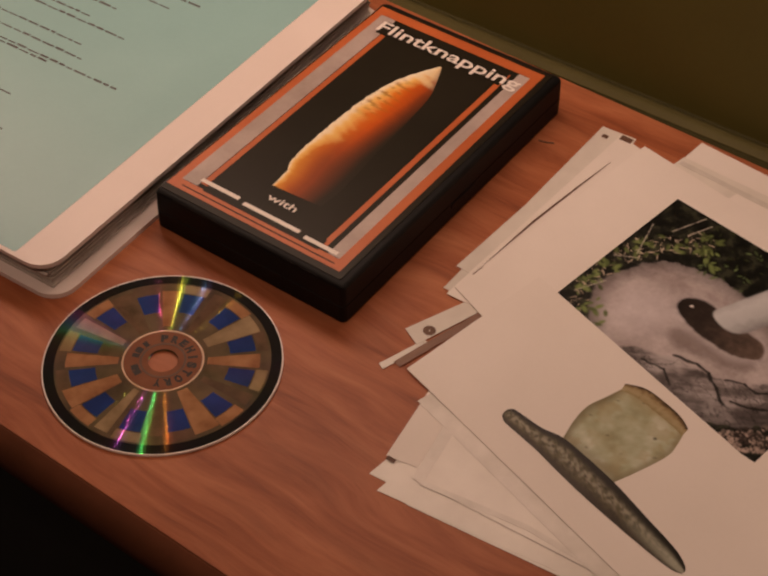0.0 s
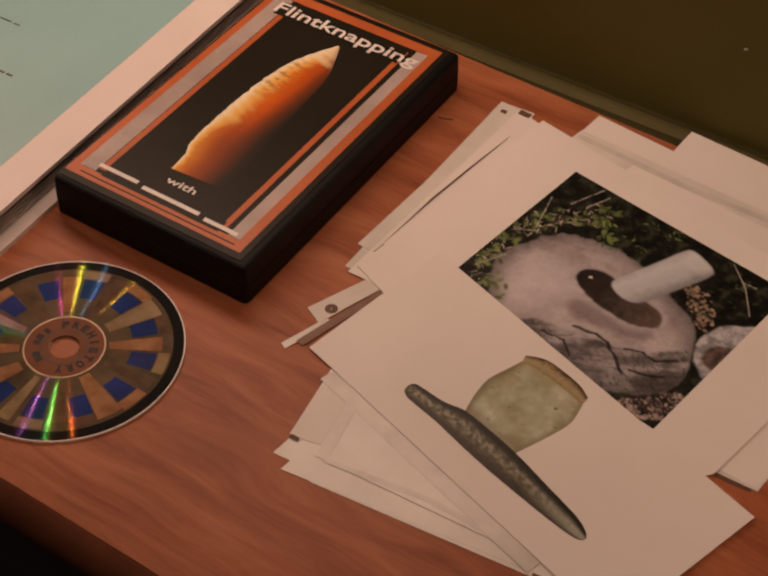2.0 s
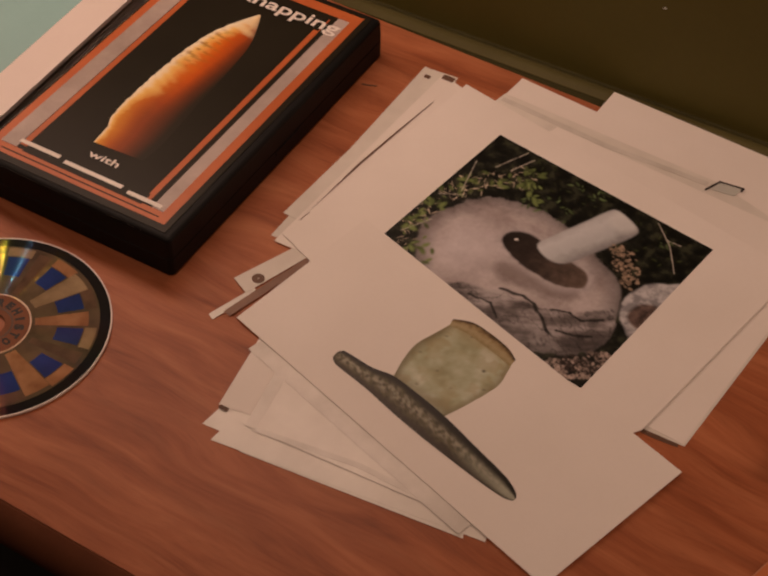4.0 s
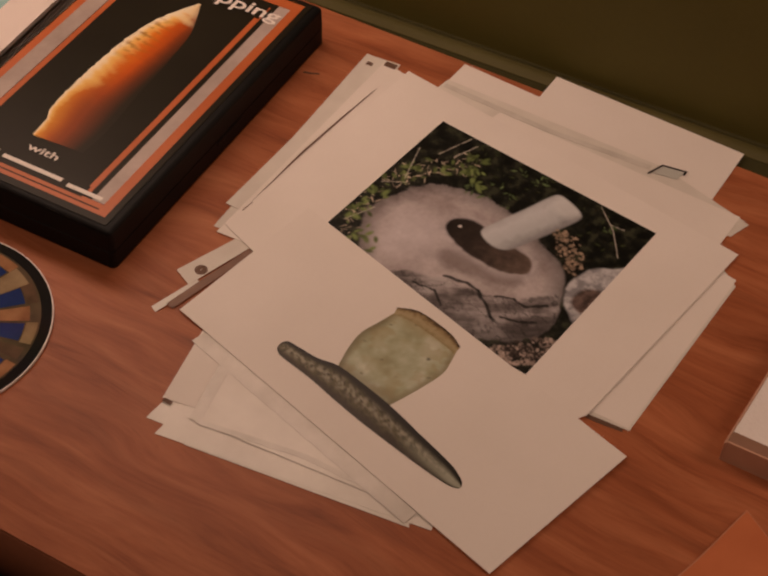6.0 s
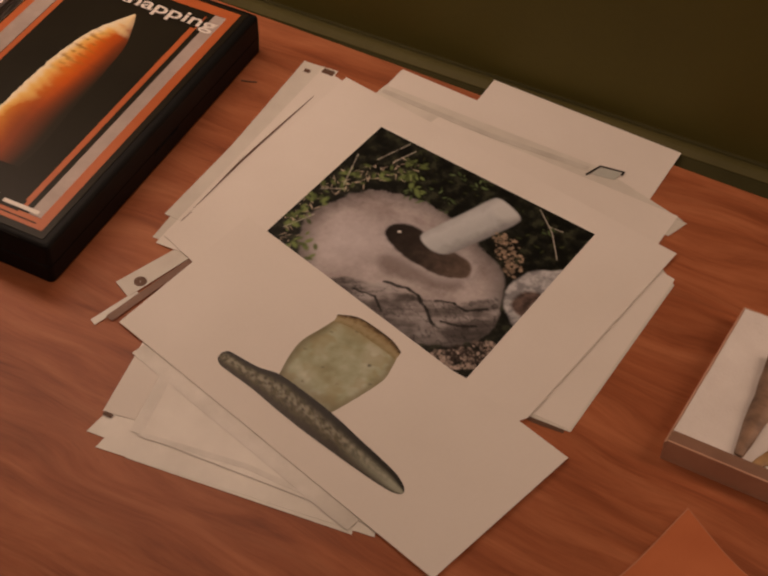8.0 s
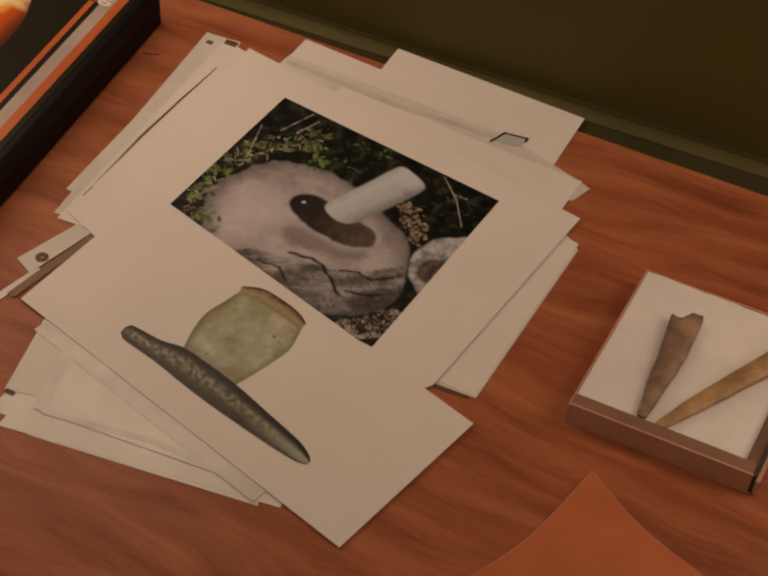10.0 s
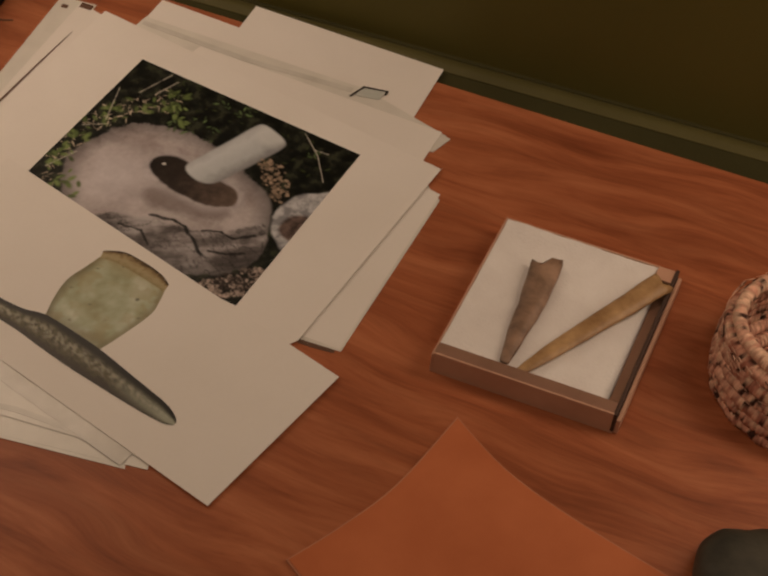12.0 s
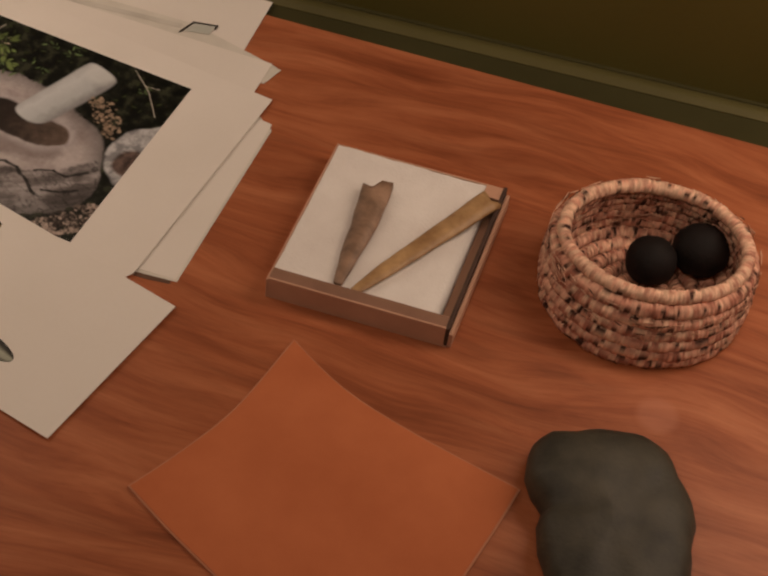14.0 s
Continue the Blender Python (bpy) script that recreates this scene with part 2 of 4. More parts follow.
def smooth(ob):
    ob.data.polygons.foreach_set("use_smooth", [True] * len(ob.data.polygons))
    return ob


def thing(name, m, label, category, group="", kind=""):
    ob = new(name)
    ob.matrix_world = m
    ob.empty_display_size = 0.02
    return tagged(ob, label, category, group, kind)


def box(bm, x0, y0, z0, x1, y1, z1, bevel=0.0, seg=2):
    g = bmesh.ops.create_cube(bm, size=1.0)["verts"]
    for v in g:
        v.co = Vector((x0 + (v.co.x + 0.5) * (x1 - x0), y0 + (v.co.y + 0.5) * (y1 - y0), z0 + (v.co.z + 0.5) * (z1 - z0)))
    if bevel:
        es = list({e for v in g for e in v.link_edges})
        bmesh.ops.bevel(bm, geom=es, offset=bevel, segments=seg, affect="EDGES", profile=0.5)
    return bm


def boxed(name, x0, y0, z0, x1, y1, z1, mat, parent=None, bevel=0.0, label="", seg=2):
    return part(name, box(bmesh.new(), x0, y0, z0, x1, y1, z1, bevel, seg), mat, parent, label)


def curve_through(pts, n=6, closed=False):
    """A smooth line through a few control points."""
    p = [Vector((*q, 0)[:3]) for q in pts]
    out, k = [], len(p)
    for i in range(k if closed else k - 1):
        a, b, c, d = (p[(i + j) % k] if closed else p[min(max(i + j, 0), k - 1)] for j in (-1, 0, 1, 2))
        for s in range(n):
            u = s / n
            out.append(0.5 * ((2 * b) + (c - a) * u + (2 * a - 5 * b + 4 * c - d) * u * u + (3 * b - a - 3 * c + d) * u ** 3))
    if not closed:
        out.append(p[-1])
    return out


def outline(bm, pts, z0, z1):
    """A flat piece with the given outline."""
    lo = [bm.verts.new((p[0], p[1], z0)) for p in pts]
    hi = [bm.verts.new((p[0], p[1], z1)) for p in pts]
    n = len(pts)
    bm.faces.new(hi)
    bm.faces.new(lo[::-1])
    for i in range(n):
        bm.faces.new((lo[i], lo[(i + 1) % n], hi[(i + 1) % n], hi[i]))
    return bm


def ring(bm, r0, r1, z0, z1, n=72, a0=0.0, a1=2 * math.pi, c=(0, 0)):
    """A flat ring, or a sector of one."""
    full = a1 - a0 > 2 * math.pi - 1e-6
    rows = []
    for i in range(n if full else n + 1):
        a = a0 + (a1 - a0) * i / n
        rows.append([bm.verts.new((c[0] + r * math.cos(a), c[1] + r * math.sin(a), z)) for r, z in ((r0, z0), (r1, z0), (r1, z1), (r0, z1))])
    for i in range(n):
        a, b = rows[i], rows[(i + 1) % len(rows)]
        for j in range(4):
            bm.faces.new((a[j], a[(j + 1) % 4], b[(j + 1) % 4], b[j]))
    if not full:
        bm.faces.new(rows[0])
        bm.faces.new(rows[-1][::-1])
    return bm


PILE = 0.30  # how tightly the loose pages lie on one another


def sheet(name, corners, z, mat, label, category="paper", lift=(0, 0, 0, 0), thick=0.0004, n=10, sag=0.0, group="loose pages on the bench"):
    """A sheet of paper with four corners, in order round it, each lifted a little; slightly wavy."""
    z, thick = z * PILE, min(thick, 0.00015)
    bm = bmesh.new()
    rows = []
    for j in range(n + 1):
        row = []
        for i in range(n + 1):
            u, v = i / n, j / n
            w = ((1 - u) * (1 - v), u * (1 - v), u * v, (1 - u) * v)
            x = sum(a * c[0] for a, c in zip(w, corners))
            y = sum(a * c[1] for a, c in zip(w, corners))
            h = z + sum(a * l for a, l in zip(w, lift)) + sag * noise.noise((x * 14, y * 14, z * 900))
            row.append((bm.verts.new((x, y, h)), bm.verts.new((x, y, h - thick))))
        rows.append(row)
    for j in range(n):
        for i in range(n):
            for k in (0, 1):
                bm.faces.new([rows[j][i][k], rows[j][i + 1][k], rows[j + 1][i + 1][k], rows[j + 1][i][k]])
    edge = [(0, i) for i in range(n)] + [(i, n) for i in range(n)] + [(n, n - i) for i in range(n)] + [(n - i, 0) for i in range(n)]
    for (a, b), (c, d) in zip(edge, edge[1:] + edge[:1]):
        bm.faces.new((rows[a][b][0], rows[c][d][0], rows[c][d][1], rows[a][b][1]))
    ob = part(name, bm, mat)
    return tagged(ob, label, category, group)


def ink_material(name, rough=0.35, grain=0.12):
    """Printed ink whose colours lie in the mesh's own print layer, with a fine paper grain."""
    mat, nt, b = material(name, rough, 0.0, 0.25)
    at = nt.nodes.new("ShaderNodeAttribute")
    at.attribute_name = "print"
    v = coords(nt)
    g = ramp(nt, noise_of(nt, v, 1500, 2.0), [(0.3, (0.7, 0.7, 0.7)), (0.7, (1, 1, 1))])
    nt.links.new(mix(nt, grain, at.outputs["Color"], mix(nt, 1.0, at.outputs["Color"], g, "MULTIPLY")), b.inputs["Base Color"])
    return mat


PRINT_INK = ink_material("photo_print_ink", 0.35)
STITCHES = ink_material("dyed_straw_stitches", 0.8, 0.6)


def colour_layer(me, cols):
    at = me.color_attributes.new("print", "FLOAT_COLOR", "POINT")
    rgba = np.ones((len(cols), 4), dtype=np.float32)
    rgba[:, :3] = cols
    at.data.foreach_set("color", rgba.ravel())


def cloud(x, y, scale, seed=0.0, octaves=5):
    """Fractal noise from 0 to 1 over arrays of places."""
    return np.array([0.5 + 0.5 * noise.fractal((p * scale, q * scale, seed), 0.8, 2.0, octaves) for p, q in zip(x, y)])


def inside(x, y, pts, soft):
    """How far, from 0 to 1, places lie inside an outline, with a soft edge."""
    best, odd = np.full(len(x), 1e9), np.zeros(len(x), bool)
    for (ax, ay), (bx_, by) in zip(pts, pts[1:] + pts[:1]):
        dx, dy = bx_ - ax, by - ay
        t = np.clip(((x - ax) * dx + (y - ay) * dy) / (dx * dx + dy * dy + 1e-12), 0, 1)
        best = np.minimum(best, np.hypot(x - ax - t * dx, y - ay - t * dy))
        cross = (ay > y) != (by > y)
        odd ^= cross & (x < ax + (y - ay) / (dy if abs(dy) > 1e-9 else 1e-9) * dx)
    d = np.where(odd, best, -best)
    return np.clip(d / soft + 0.5, 0, 1), d


def lay(col, mask, tone):
    """Lays a tone, one colour or one for each place, over colours by a mask."""
    return col + (np.asarray(tone) - col) * mask[:, None]


def tones(f, *stops):
    """Colours along stops of (position, colour)."""
    p = [s[0] for s in stops]
    return np.stack([np.interp(f, p, [s[1][k] for s in stops]) for k in range(3)], 1)


def line_of(pts, n=4, closed=True):
    return [(p.x, p.y) for p in curve_through(pts, n, closed)]


# ---- the bench and the wall behind it ----
X0, X1 = -0.55, 1.6


def long_piece(profile, x0, x1):
    """A length of timber with one section all along x."""
    bm = bmesh.new()
    ends = [[bm.verts.new((x, y, z)) for y, z in profile] for x in (x0, x1)]
    for i in range(len(profile)):
        j = (i + 1) % len(profile)
        bm.faces.new((ends[0][i], ends[0][j], ends[1][j], ends[1][i]))
    bm.faces.new(ends[0]), bm.faces.new(ends[1][::-1])
    return bm


bench = thing("bench", pose(0, 0, 0), "long reddish-brown wooden bench top on a dark base", "bench", kind="")
part("bench_top", long_piece([(0.3149, 0.0), (-0.0765, 0.0), (-0.0765, -0.022), (0.3149, -0.022)], X0, X1), WOOD, bench)
# the rounded front edge; its shade is put into a dark brown colour
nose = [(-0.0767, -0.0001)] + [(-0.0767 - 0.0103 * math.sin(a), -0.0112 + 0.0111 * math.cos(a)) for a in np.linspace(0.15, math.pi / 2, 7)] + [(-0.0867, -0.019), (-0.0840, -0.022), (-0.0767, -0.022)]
smooth(part("edge_band", long_piece(nose, X0, X1), EDGE_SHADED, bench, "rounded front edge with its shade painted in dark brown"))
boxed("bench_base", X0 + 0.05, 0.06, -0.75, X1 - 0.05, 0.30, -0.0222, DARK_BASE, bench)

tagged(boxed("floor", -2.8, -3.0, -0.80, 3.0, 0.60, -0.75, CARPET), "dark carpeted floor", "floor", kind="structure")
tagged(boxed("ledge", X0, 0.3151, -0.75, X1, 0.420, -0.0025, LEDGE_SHADED), "olive-painted ledge behind the bench", "ledge", kind="structure")
# the wall runs a little askew to the bench
WALL = pose(0.13, 0.337, 0, 0, 0, 1.9)
prof = [(-0.0155 + 0.0125 * a, -0.0024 + 0.0021 * math.sin(math.pi * a) ** 1.4) for a in np.linspace(0, 1, 13)]
trim = tagged(smooth(part("trim", long_piece(prof, -0.66, 1.46), OLIVE_TRIM)), "rounded olive moulding along the wall", "moulding", kind="structure")
trim.matrix_world = WALL
north = tagged(boxed("wall_north", -2.85, 0.0, -0.75, 2.88, 0.10, 1.85, OLIVE), "olive-brown painted wall panel", "wall", kind="structure")
north.matrix_world = WALL
chip = tagged(part("paint_chip", outline(bmesh.new(), [(-0.0013, -0.0006), (0.0003, -0.0009), (0.0014, 0.0002), (0.0002, 0.0008)], 0.0, 0.0002), TAB), "small pale chip in the wall paint", "paint chip")
chip.matrix_world = WALL @ pose(0.0706, -0.0001, 0.0625, 90)
tagged(boxed("wall_south", -2.6, -3.1, -0.75, 3.0, -3.0, 1.85, PLASTER), "cream plaster wall", "wall", kind="structure")
tagged(boxed("wall_west", -2.7, -3.0, -0.75, -2.6, 0.245, 1.85, PLASTER), "cream plaster wall", "wall", kind="structure")
tagged(boxed("wall_east", 3.0, -3.0, -0.75, 3.1, 0.60, 1.85, PLASTER), "cream plaster wall", "wall", kind="structure")
tagged(boxed("ceiling", -2.8, -3.0, 1.85, 3.0, 0.60, 1.95, PLASTER), "cream plaster ceiling", "ceiling", kind="structure")


def words(name, text, size, width, m, mat, parent, label="", weight=0.0):
    """Lettering in the built-in font, stretched to a width, as a thin mesh."""
    cu = bpy.data.curves.new(name, "FONT")
    cu.body, cu.size, cu.align_x, cu.extrude, cu.offset = text, size, "CENTER", 0.00004, weight
    tmp = bpy.data.objects.new(name, cu)
    me = bpy.data.meshes.new_from_object(tmp)
    xs = [v.co.x for v in me.vertices]
    k = width / (max(xs) - min(xs))
    for v in me.vertices:
        v.co.x *= k
    bpy.data.objects.remove(tmp)
    me.materials.clear()
    me.materials.append(mat)
    ob = new(name, me)
    ob.parent, ob.matrix_local = parent, m
    return tagged(ob, label)


def frame_piece(name, x0, y0, x1, y1, wx, wy, z, mat, parent, label=""):
    """A flat printed border, wx wide at the sides and wy at the ends."""
    bm = bmesh.new()
    for a in ((x0, y0, x1, y0 + wy), (x0, y1 - wy, x1, y1), (x0, y0 + wy, x0 + wx, y1 - wy), (x1 - wx, y0 + wy, x1, y1 - wy)):
        box(bm, a[0], a[1], z, a[2], a[3], z + 0.00006)
    return part(name, bm, mat, parent, label)


def painted(name, left, right, z, nu, paint, parent, label):
    """A printed patch between two lines; paint(u, v, x, y) gives its colours, x and y in millimetres."""
    n = len(left)
    pts, uv = [], []
    for i in range(n):
        for j in range(nu + 1):
            p = left[i].lerp(right[i], j / nu)
            pts.append((p.x, p.y, z))
            uv.append((j / nu, i / (n - 1)))
    k = nu + 1
    me = bpy.data.meshes.new(name)
    me.from_pydata(pts, [], [(i * k + j, i * k + j + 1, (i + 1) * k + j + 1, (i + 1) * k + j) for i in range(n - 1) for j in range(nu)])
    me.materials.append(PRINT_INK)
    q, w = np.array(pts) * 1000, np.array(uv)
    colour_layer(me, np.clip(paint(w[:, 0], w[:, 1], q[:, 0], q[:, 1]), 0.004, 0.9))
    me.flip_normals() if me.polygons[0].normal.z < 0 else None
    ob = new(name, me)
    ob.parent = parent
    return tagged(ob, label)


# ---- video case ----
case = thing("video_case", pose(-0.0095, 0.1825, 0, 0, 0, 1.2), "black plastic video cassette case with an orange-bordered cover", "video case")
CH = 0.0265


def rounded(x0, y0, x1, y1, r, n=6):
    pts = []
    for cx, cy, a in ((x1 - r, y0 + r, -90), (x1 - r, y1 - r, 0), (x0 + r, y1 - r, 90), (x0 + r, y0 + r, 180)):
        pts += [(cx + r * math.cos(radians(a + 90 * i / n)), cy + r * math.sin(radians(a + 90 * i / n))) for i in range(n + 1)]
    return pts


def moulded(name, x0, y0, x1, y1, r, levels, mat, parent, label=""):
    """A moulded body with round corners: levels of (height, inset)."""
    bm = bmesh.new()
    rows = [[bm.verts.new((*q, z)) for q in rounded(x0 + d, y0 + d, x1 - d, y1 - d, r - d * 0.5)] for z, d in levels]
    k = len(rows[0])
    for a, b in zip(rows, rows[1:]):
        for i in range(k):
            bm.faces.new((a[i], a[(i + 1) % k], b[(i + 1) % k], b[i]))
    bm.faces.new(rows[0][::-1]), bm.faces.new(rows[-1])
    return part(name, bm, mat, parent, label)


# the closed shell, with the seam between its halves
moulded("shell", -0.0630, -0.1092, 0.0636, 0.1032, 0.0030, ((0, 0.0012), (0.0012, 0), (0.0118, 0), (0.0120, 0.0004), (0.0126, 0.0004), (0.0128, 0), (CH - 0.0024, 0.0004), (CH - 0.0012, 0.0009), (CH - 0.0006, 0.0020), (CH - 0.0004, 0.0030)), BLACK_PLASTIC, case)
boxed("latch", 0.0630, -0.012, 0.0085, 0.0641, 0.012, 0.0115, BLACK_PLASTIC, case, 0.0003)
cover = moulded("cover_sheet", -0.0618, -0.1050, 0.0582, 0.0995, 0.001, ((CH - 0.0004, 0), (CH, 0)), BLACK_PRINT, case, "glossy printed cover sheet under clear film")
ZC, XC = CH + 0.00002, -0.0025
frame_piece("orange_border", -0.0608, -0.1005, XC + 0.0570, 0.0970, 0.0055, 0.0070, ZC, ORANGE_PRINT, cover, "orange printed border")
frame_piece("orange_line", -0.0452, -0.0905, XC + 0.0408, 0.0860, 0.0034, 0.0022, ZC + 0.00003, ORANGE_PRINT, cover, "thin orange printed line")
for x0, x1 in ((-0.0535, -0.0432), (0.0442, 0.0515)):
    boxed("silver_border", XC + x0, -0.0932, ZC + 0.00002, XC + x1, 0.0898, ZC + 0.00007, GREY_PRINT, cover, label="silver-grey printed border")
part("lettering_ground", box(bmesh.new(), -0.0490, 0.0735, ZC + 0.0002, 0.0375, 0.0860, ZC + 0.00024), BLACK_PRINT, cover)
words("title", "Flintknapping", 0.0135, 0.0985, pose(-0.0020, 0.0758, ZC + 0.0004), WHITE_PRINT, cover, "white lettering", 0.00018)
words("lettering", "with", 0.0068, 0.0190, pose(0.0000, -0.0795, ZC + 0.0003), WHITE_PRINT, cover, "white lettering", 0.00010)
boxed("dark_line", XC - 0.0500, -0.0978, ZC + 0.00008, XC + 0.0515, -0.0969, ZC + 0.00012, BLACK_PRINT, cover)
part("lettering_ground", box(bmesh.new(), -0.0410, -0.0945, ZC + 0.0001, 0.0360, -0.0862, ZC + 0.00014), BLACK_PRINT, cover)
for x0, x1, y in ((-0.0467, -0.0209, -0.0893), (-0.0168, 0.0205, -0.0908), (0.0247, 0.0462, -0.0922)):
    boxed("lettering_bar", x0, y, ZC + 0.0002, x1, y + 0.0026, ZC + 0.0003, WHITE_PRINT, cover, label="white bar of lettering")
# the stone blade in the picture on the cover
left = curve_through([(-0.0134, -0.0692), (-0.0150, -0.0545), (-0.0180, -0.0470), (-0.0190, -0.0265), (-0.0186, 0.0), (-0.0164, 0.0249), (-0.0111, 0.0465), (0.0006, 0.0684)], 16)
right = curve_through([(0.0175, -0.0675), (0.0185, -0.0520), (0.0175, -0.0340), (0.0158, -0.0150), (0.0150, 0.0050), (0.0140, 0.0209), (0.0114, 0.0436), (0.0022, 0.0684)], 16)
# chipped along its thin edge
left = [q + Vector((0.0011 * noise.noise((q.y * 260, 2.0, 0)) + 0.0005 * noise.noise((q.y * 700, 5.0, 0)), 0, 0)) * (1 if abs(q.y) < 0.062 else 0) for q in left]


def blade_paint(u, v, x, y):
    # pale edge with flake scars, a red-brown body fading to the right, a cream tip
    far = (y + 68) / 136
    scar = cloud(0.25 * x, y + 0.4 * x, 0.20, 3.0, 4) - 0.5
    body = cloud(x, y, 0.030, 5.0, 2) - 0.5
    c = tones(u + 0.35 * body + 0.1 * scar, (0.0, (0.78, 0.33, 0.04)), (0.25, (0.70, 0.19, 0.015)), (0.55, (0.54, 0.095, 0.008)), (0.9, (0.30, 0.055, 0.010)))
    c = lay(c, np.clip((0.50 - far) * 3.2, 0, 0.85) * np.clip(u * 2.2, 0, 1), (0.20, 0.050, 0.018))
    wide = np.interp(far, [0, 0.25, 0.38, 0.50, 0.80, 0.9], [0.10, 0.16, 0.40, 0.42, 0.40, 0.9]) * (1 + 0.8 * scar)
    c = lay(c, np.clip(1.5 - 1.5 * u / wide, 0, 0.95), (0.84, 0.56, 0.17))
    c = lay(c, np.clip(1.3 - 3.2 * u / wide, 0, 0.95), (0.86, 0.76, 0.56))
    ribs = np.clip(np.sin(far * 150 + 5 * u + 6 * scar) * 1.6 - 0.6, 0, 1) * np.clip(1.5 - 2.2 * u, 0, 1) * np.clip(u * 9, 0, 1)
    c = lay(c, 0.85 * ribs * np.clip((far - 0.52) * 8, 0, 1) * np.clip((0.87 - far) * 12, 0, 1), (0.32, 0.13, 0.02))
    c = lay(c, np.clip((far - 0.86 + 0.10 * scar) * 13, 0, 0.95), tones(u, (0.0, (0.84, 0.76, 0.56)), (0.6, (0.76, 0.60, 0.34)), (1.0, (0.50, 0.36, 0.22))))
    start = np.interp(far, [0, 0.3, 0.6, 0.8, 0.9, 1], [0.50, 0.52, 0.62, 0.74, 0.92, 1.1])
    return lay(c, np.clip((u - start) / 0.40, 0, 1) ** 0.8, (0.022, 0.017, 0.010))


painted("printed_blade", left, right, ZC + 0.00003, 36, blade_paint, cover, "orange agate blade with a pale tip in print")
# scuffed front edge of the case
for x0, x1, y in ((-0.050, -0.018, -0.1084), (-0.017, -0.004, -0.1084), (0.024, 0.033, -0.1084), (0.036, 0.046, -0.1084)):
    boxed("worn_glint_edge", x0, y, CH - 0.0021, x1, y + 0.0005, CH - 0.0014, GREY_PRINT, case, label="scuffed grey edge")

# highlight along the worn long edge, put on as a white strip
boxed("worn_glint_edge", -0.0622, -0.088, CH - 0.0010, -0.0617, 0.094, CH - 0.0004, WHITE_PRINT, case, label="pale worn long edge with its highlight painted on")

# ---- disc ----
disc = thing("compact_disc", pose(0, 0, 0.0003), "shiny compact disc with blue and tan rays round its hub", "disc")
body = part("disc_body", ring(bmesh.new(), 0.0075, 0.0594, 0, 0.0012), DISC_METAL, disc, "iridescent grooved disc")
part("rim", ring(bmesh.new(), 0.0594, 0.0600, 0, 0.00125), WHITE_PRINT, disc, "clear bright rim")
part("black_band", ring(bmesh.new(), 0.0540, 0.0593, 0.00122, 0.00130), BAND_PRINT, disc, "black printed band")
part("hub_label", ring(bmesh.new(), 0.0076, 0.0195, 0.00122, 0.00130), HUB, disc, "reddish-brown hub")
part("hub_line", ring(bmesh.new(), 0.0197, 0.0206, 0.00122, 0.00132), HUB_LINE, disc, "tan line round the hub")
part("stacking_ring", ring(bmesh.new(), 0.0105, 0.0118, 0.00132, 0.00150), RUST, disc)
for k in range(12):
    a = radians(37 + 30 * k)
    w = 0.10 + 0.03 * math.sin(k * 2.1)
    part("tan_ray", ring(bmesh.new(), 0.0235 if k % 2 else 0.0222, 0.0515 if k % 3 else 0.0485, 0.00122, 0.00128, 6, a - w, a + w), (TAN_PRINT, KHAKI_PRINT, UMBER_PRINT, TAN_PRINT, UMBER_PRINT, KHAKI_PRINT, TAN_PRINT)[k % 7], disc, "brownish printed ray")
    part("outer_patch", ring(bmesh.new(), 0.0472, 0.0530, 0.00122, 0.00127, 6, a + 0.13, a + 0.40), (UMBER_PRINT, TAN_PRINT, KHAKI_PRINT)[k % 3], disc, "brownish printed patch")
    part("blue_window", ring(bmesh.new(), 0.0335, 0.0465, 0.00122, 0.00128, 6, a + 0.145, a + 0.385), BLUE_PRINT, disc, "blue printed window")
for k, letter in enumerate("PREHISTORY"):
    a = radians(130 - 21 * k)
    word = words("hub_letter", letter, 0.0060, 0.0014 if letter == "I" else 0.0037, Matrix.Identity(4), DARK_INK, disc, "dark brown printed letter", 0.00042)
    word.matrix_local = Matrix.Rotation(a - math.pi / 2, 4, "Z") @ Matrix.Translation((0, 0.0128, 0.00136))
for degrees, w in ((250, 0.0012), (236, 0.0014), (203, 0.0010), (188, 0.0014), (168, 0.0010)):
    bar = boxed("lettering_bar", -w * 1.3, -0.0019, 0.00132, w * 1.3, 0.0019, 0.00138, DARK_INK, disc)
    bar.matrix_local = Matrix.Rotation(radians(degrees) - math.pi / 2, 4, "Z") @ Matrix.Translation((0, 0.0143, 0))

# ---- binder ----
binder = thing("ring_binder", pose(-0.0757, -0.0042, 0, 0, 0, 3.0), "closed white ring binder with a pale green title page", "binder")
BW, BL = 0.262, 0.304


part("back_cover", outline(bmesh.new(), rounded(-BW, 0, 0.0062, BL, 0.014), 0, 0.0030), COVER, binder)
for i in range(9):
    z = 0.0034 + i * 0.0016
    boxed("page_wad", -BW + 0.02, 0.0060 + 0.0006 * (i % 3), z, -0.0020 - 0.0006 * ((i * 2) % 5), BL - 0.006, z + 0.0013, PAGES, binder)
boxed("sleeve_edge", -BW + 0.02, 0.0045, 0.0125, -0.0040, BL - 0.005, 0.0130, SLEEVE, binder)
front = part("front_cover", outline(bmesh.new(), rounded(-BW, 0.0006, 0.0008, BL, 0.014), 0.0183, 0.0210), COVER, binder)
boxed("spine", -BW - 0.002, 0.0, 0.0, -BW, BL, 0.0210, COVER, binder)
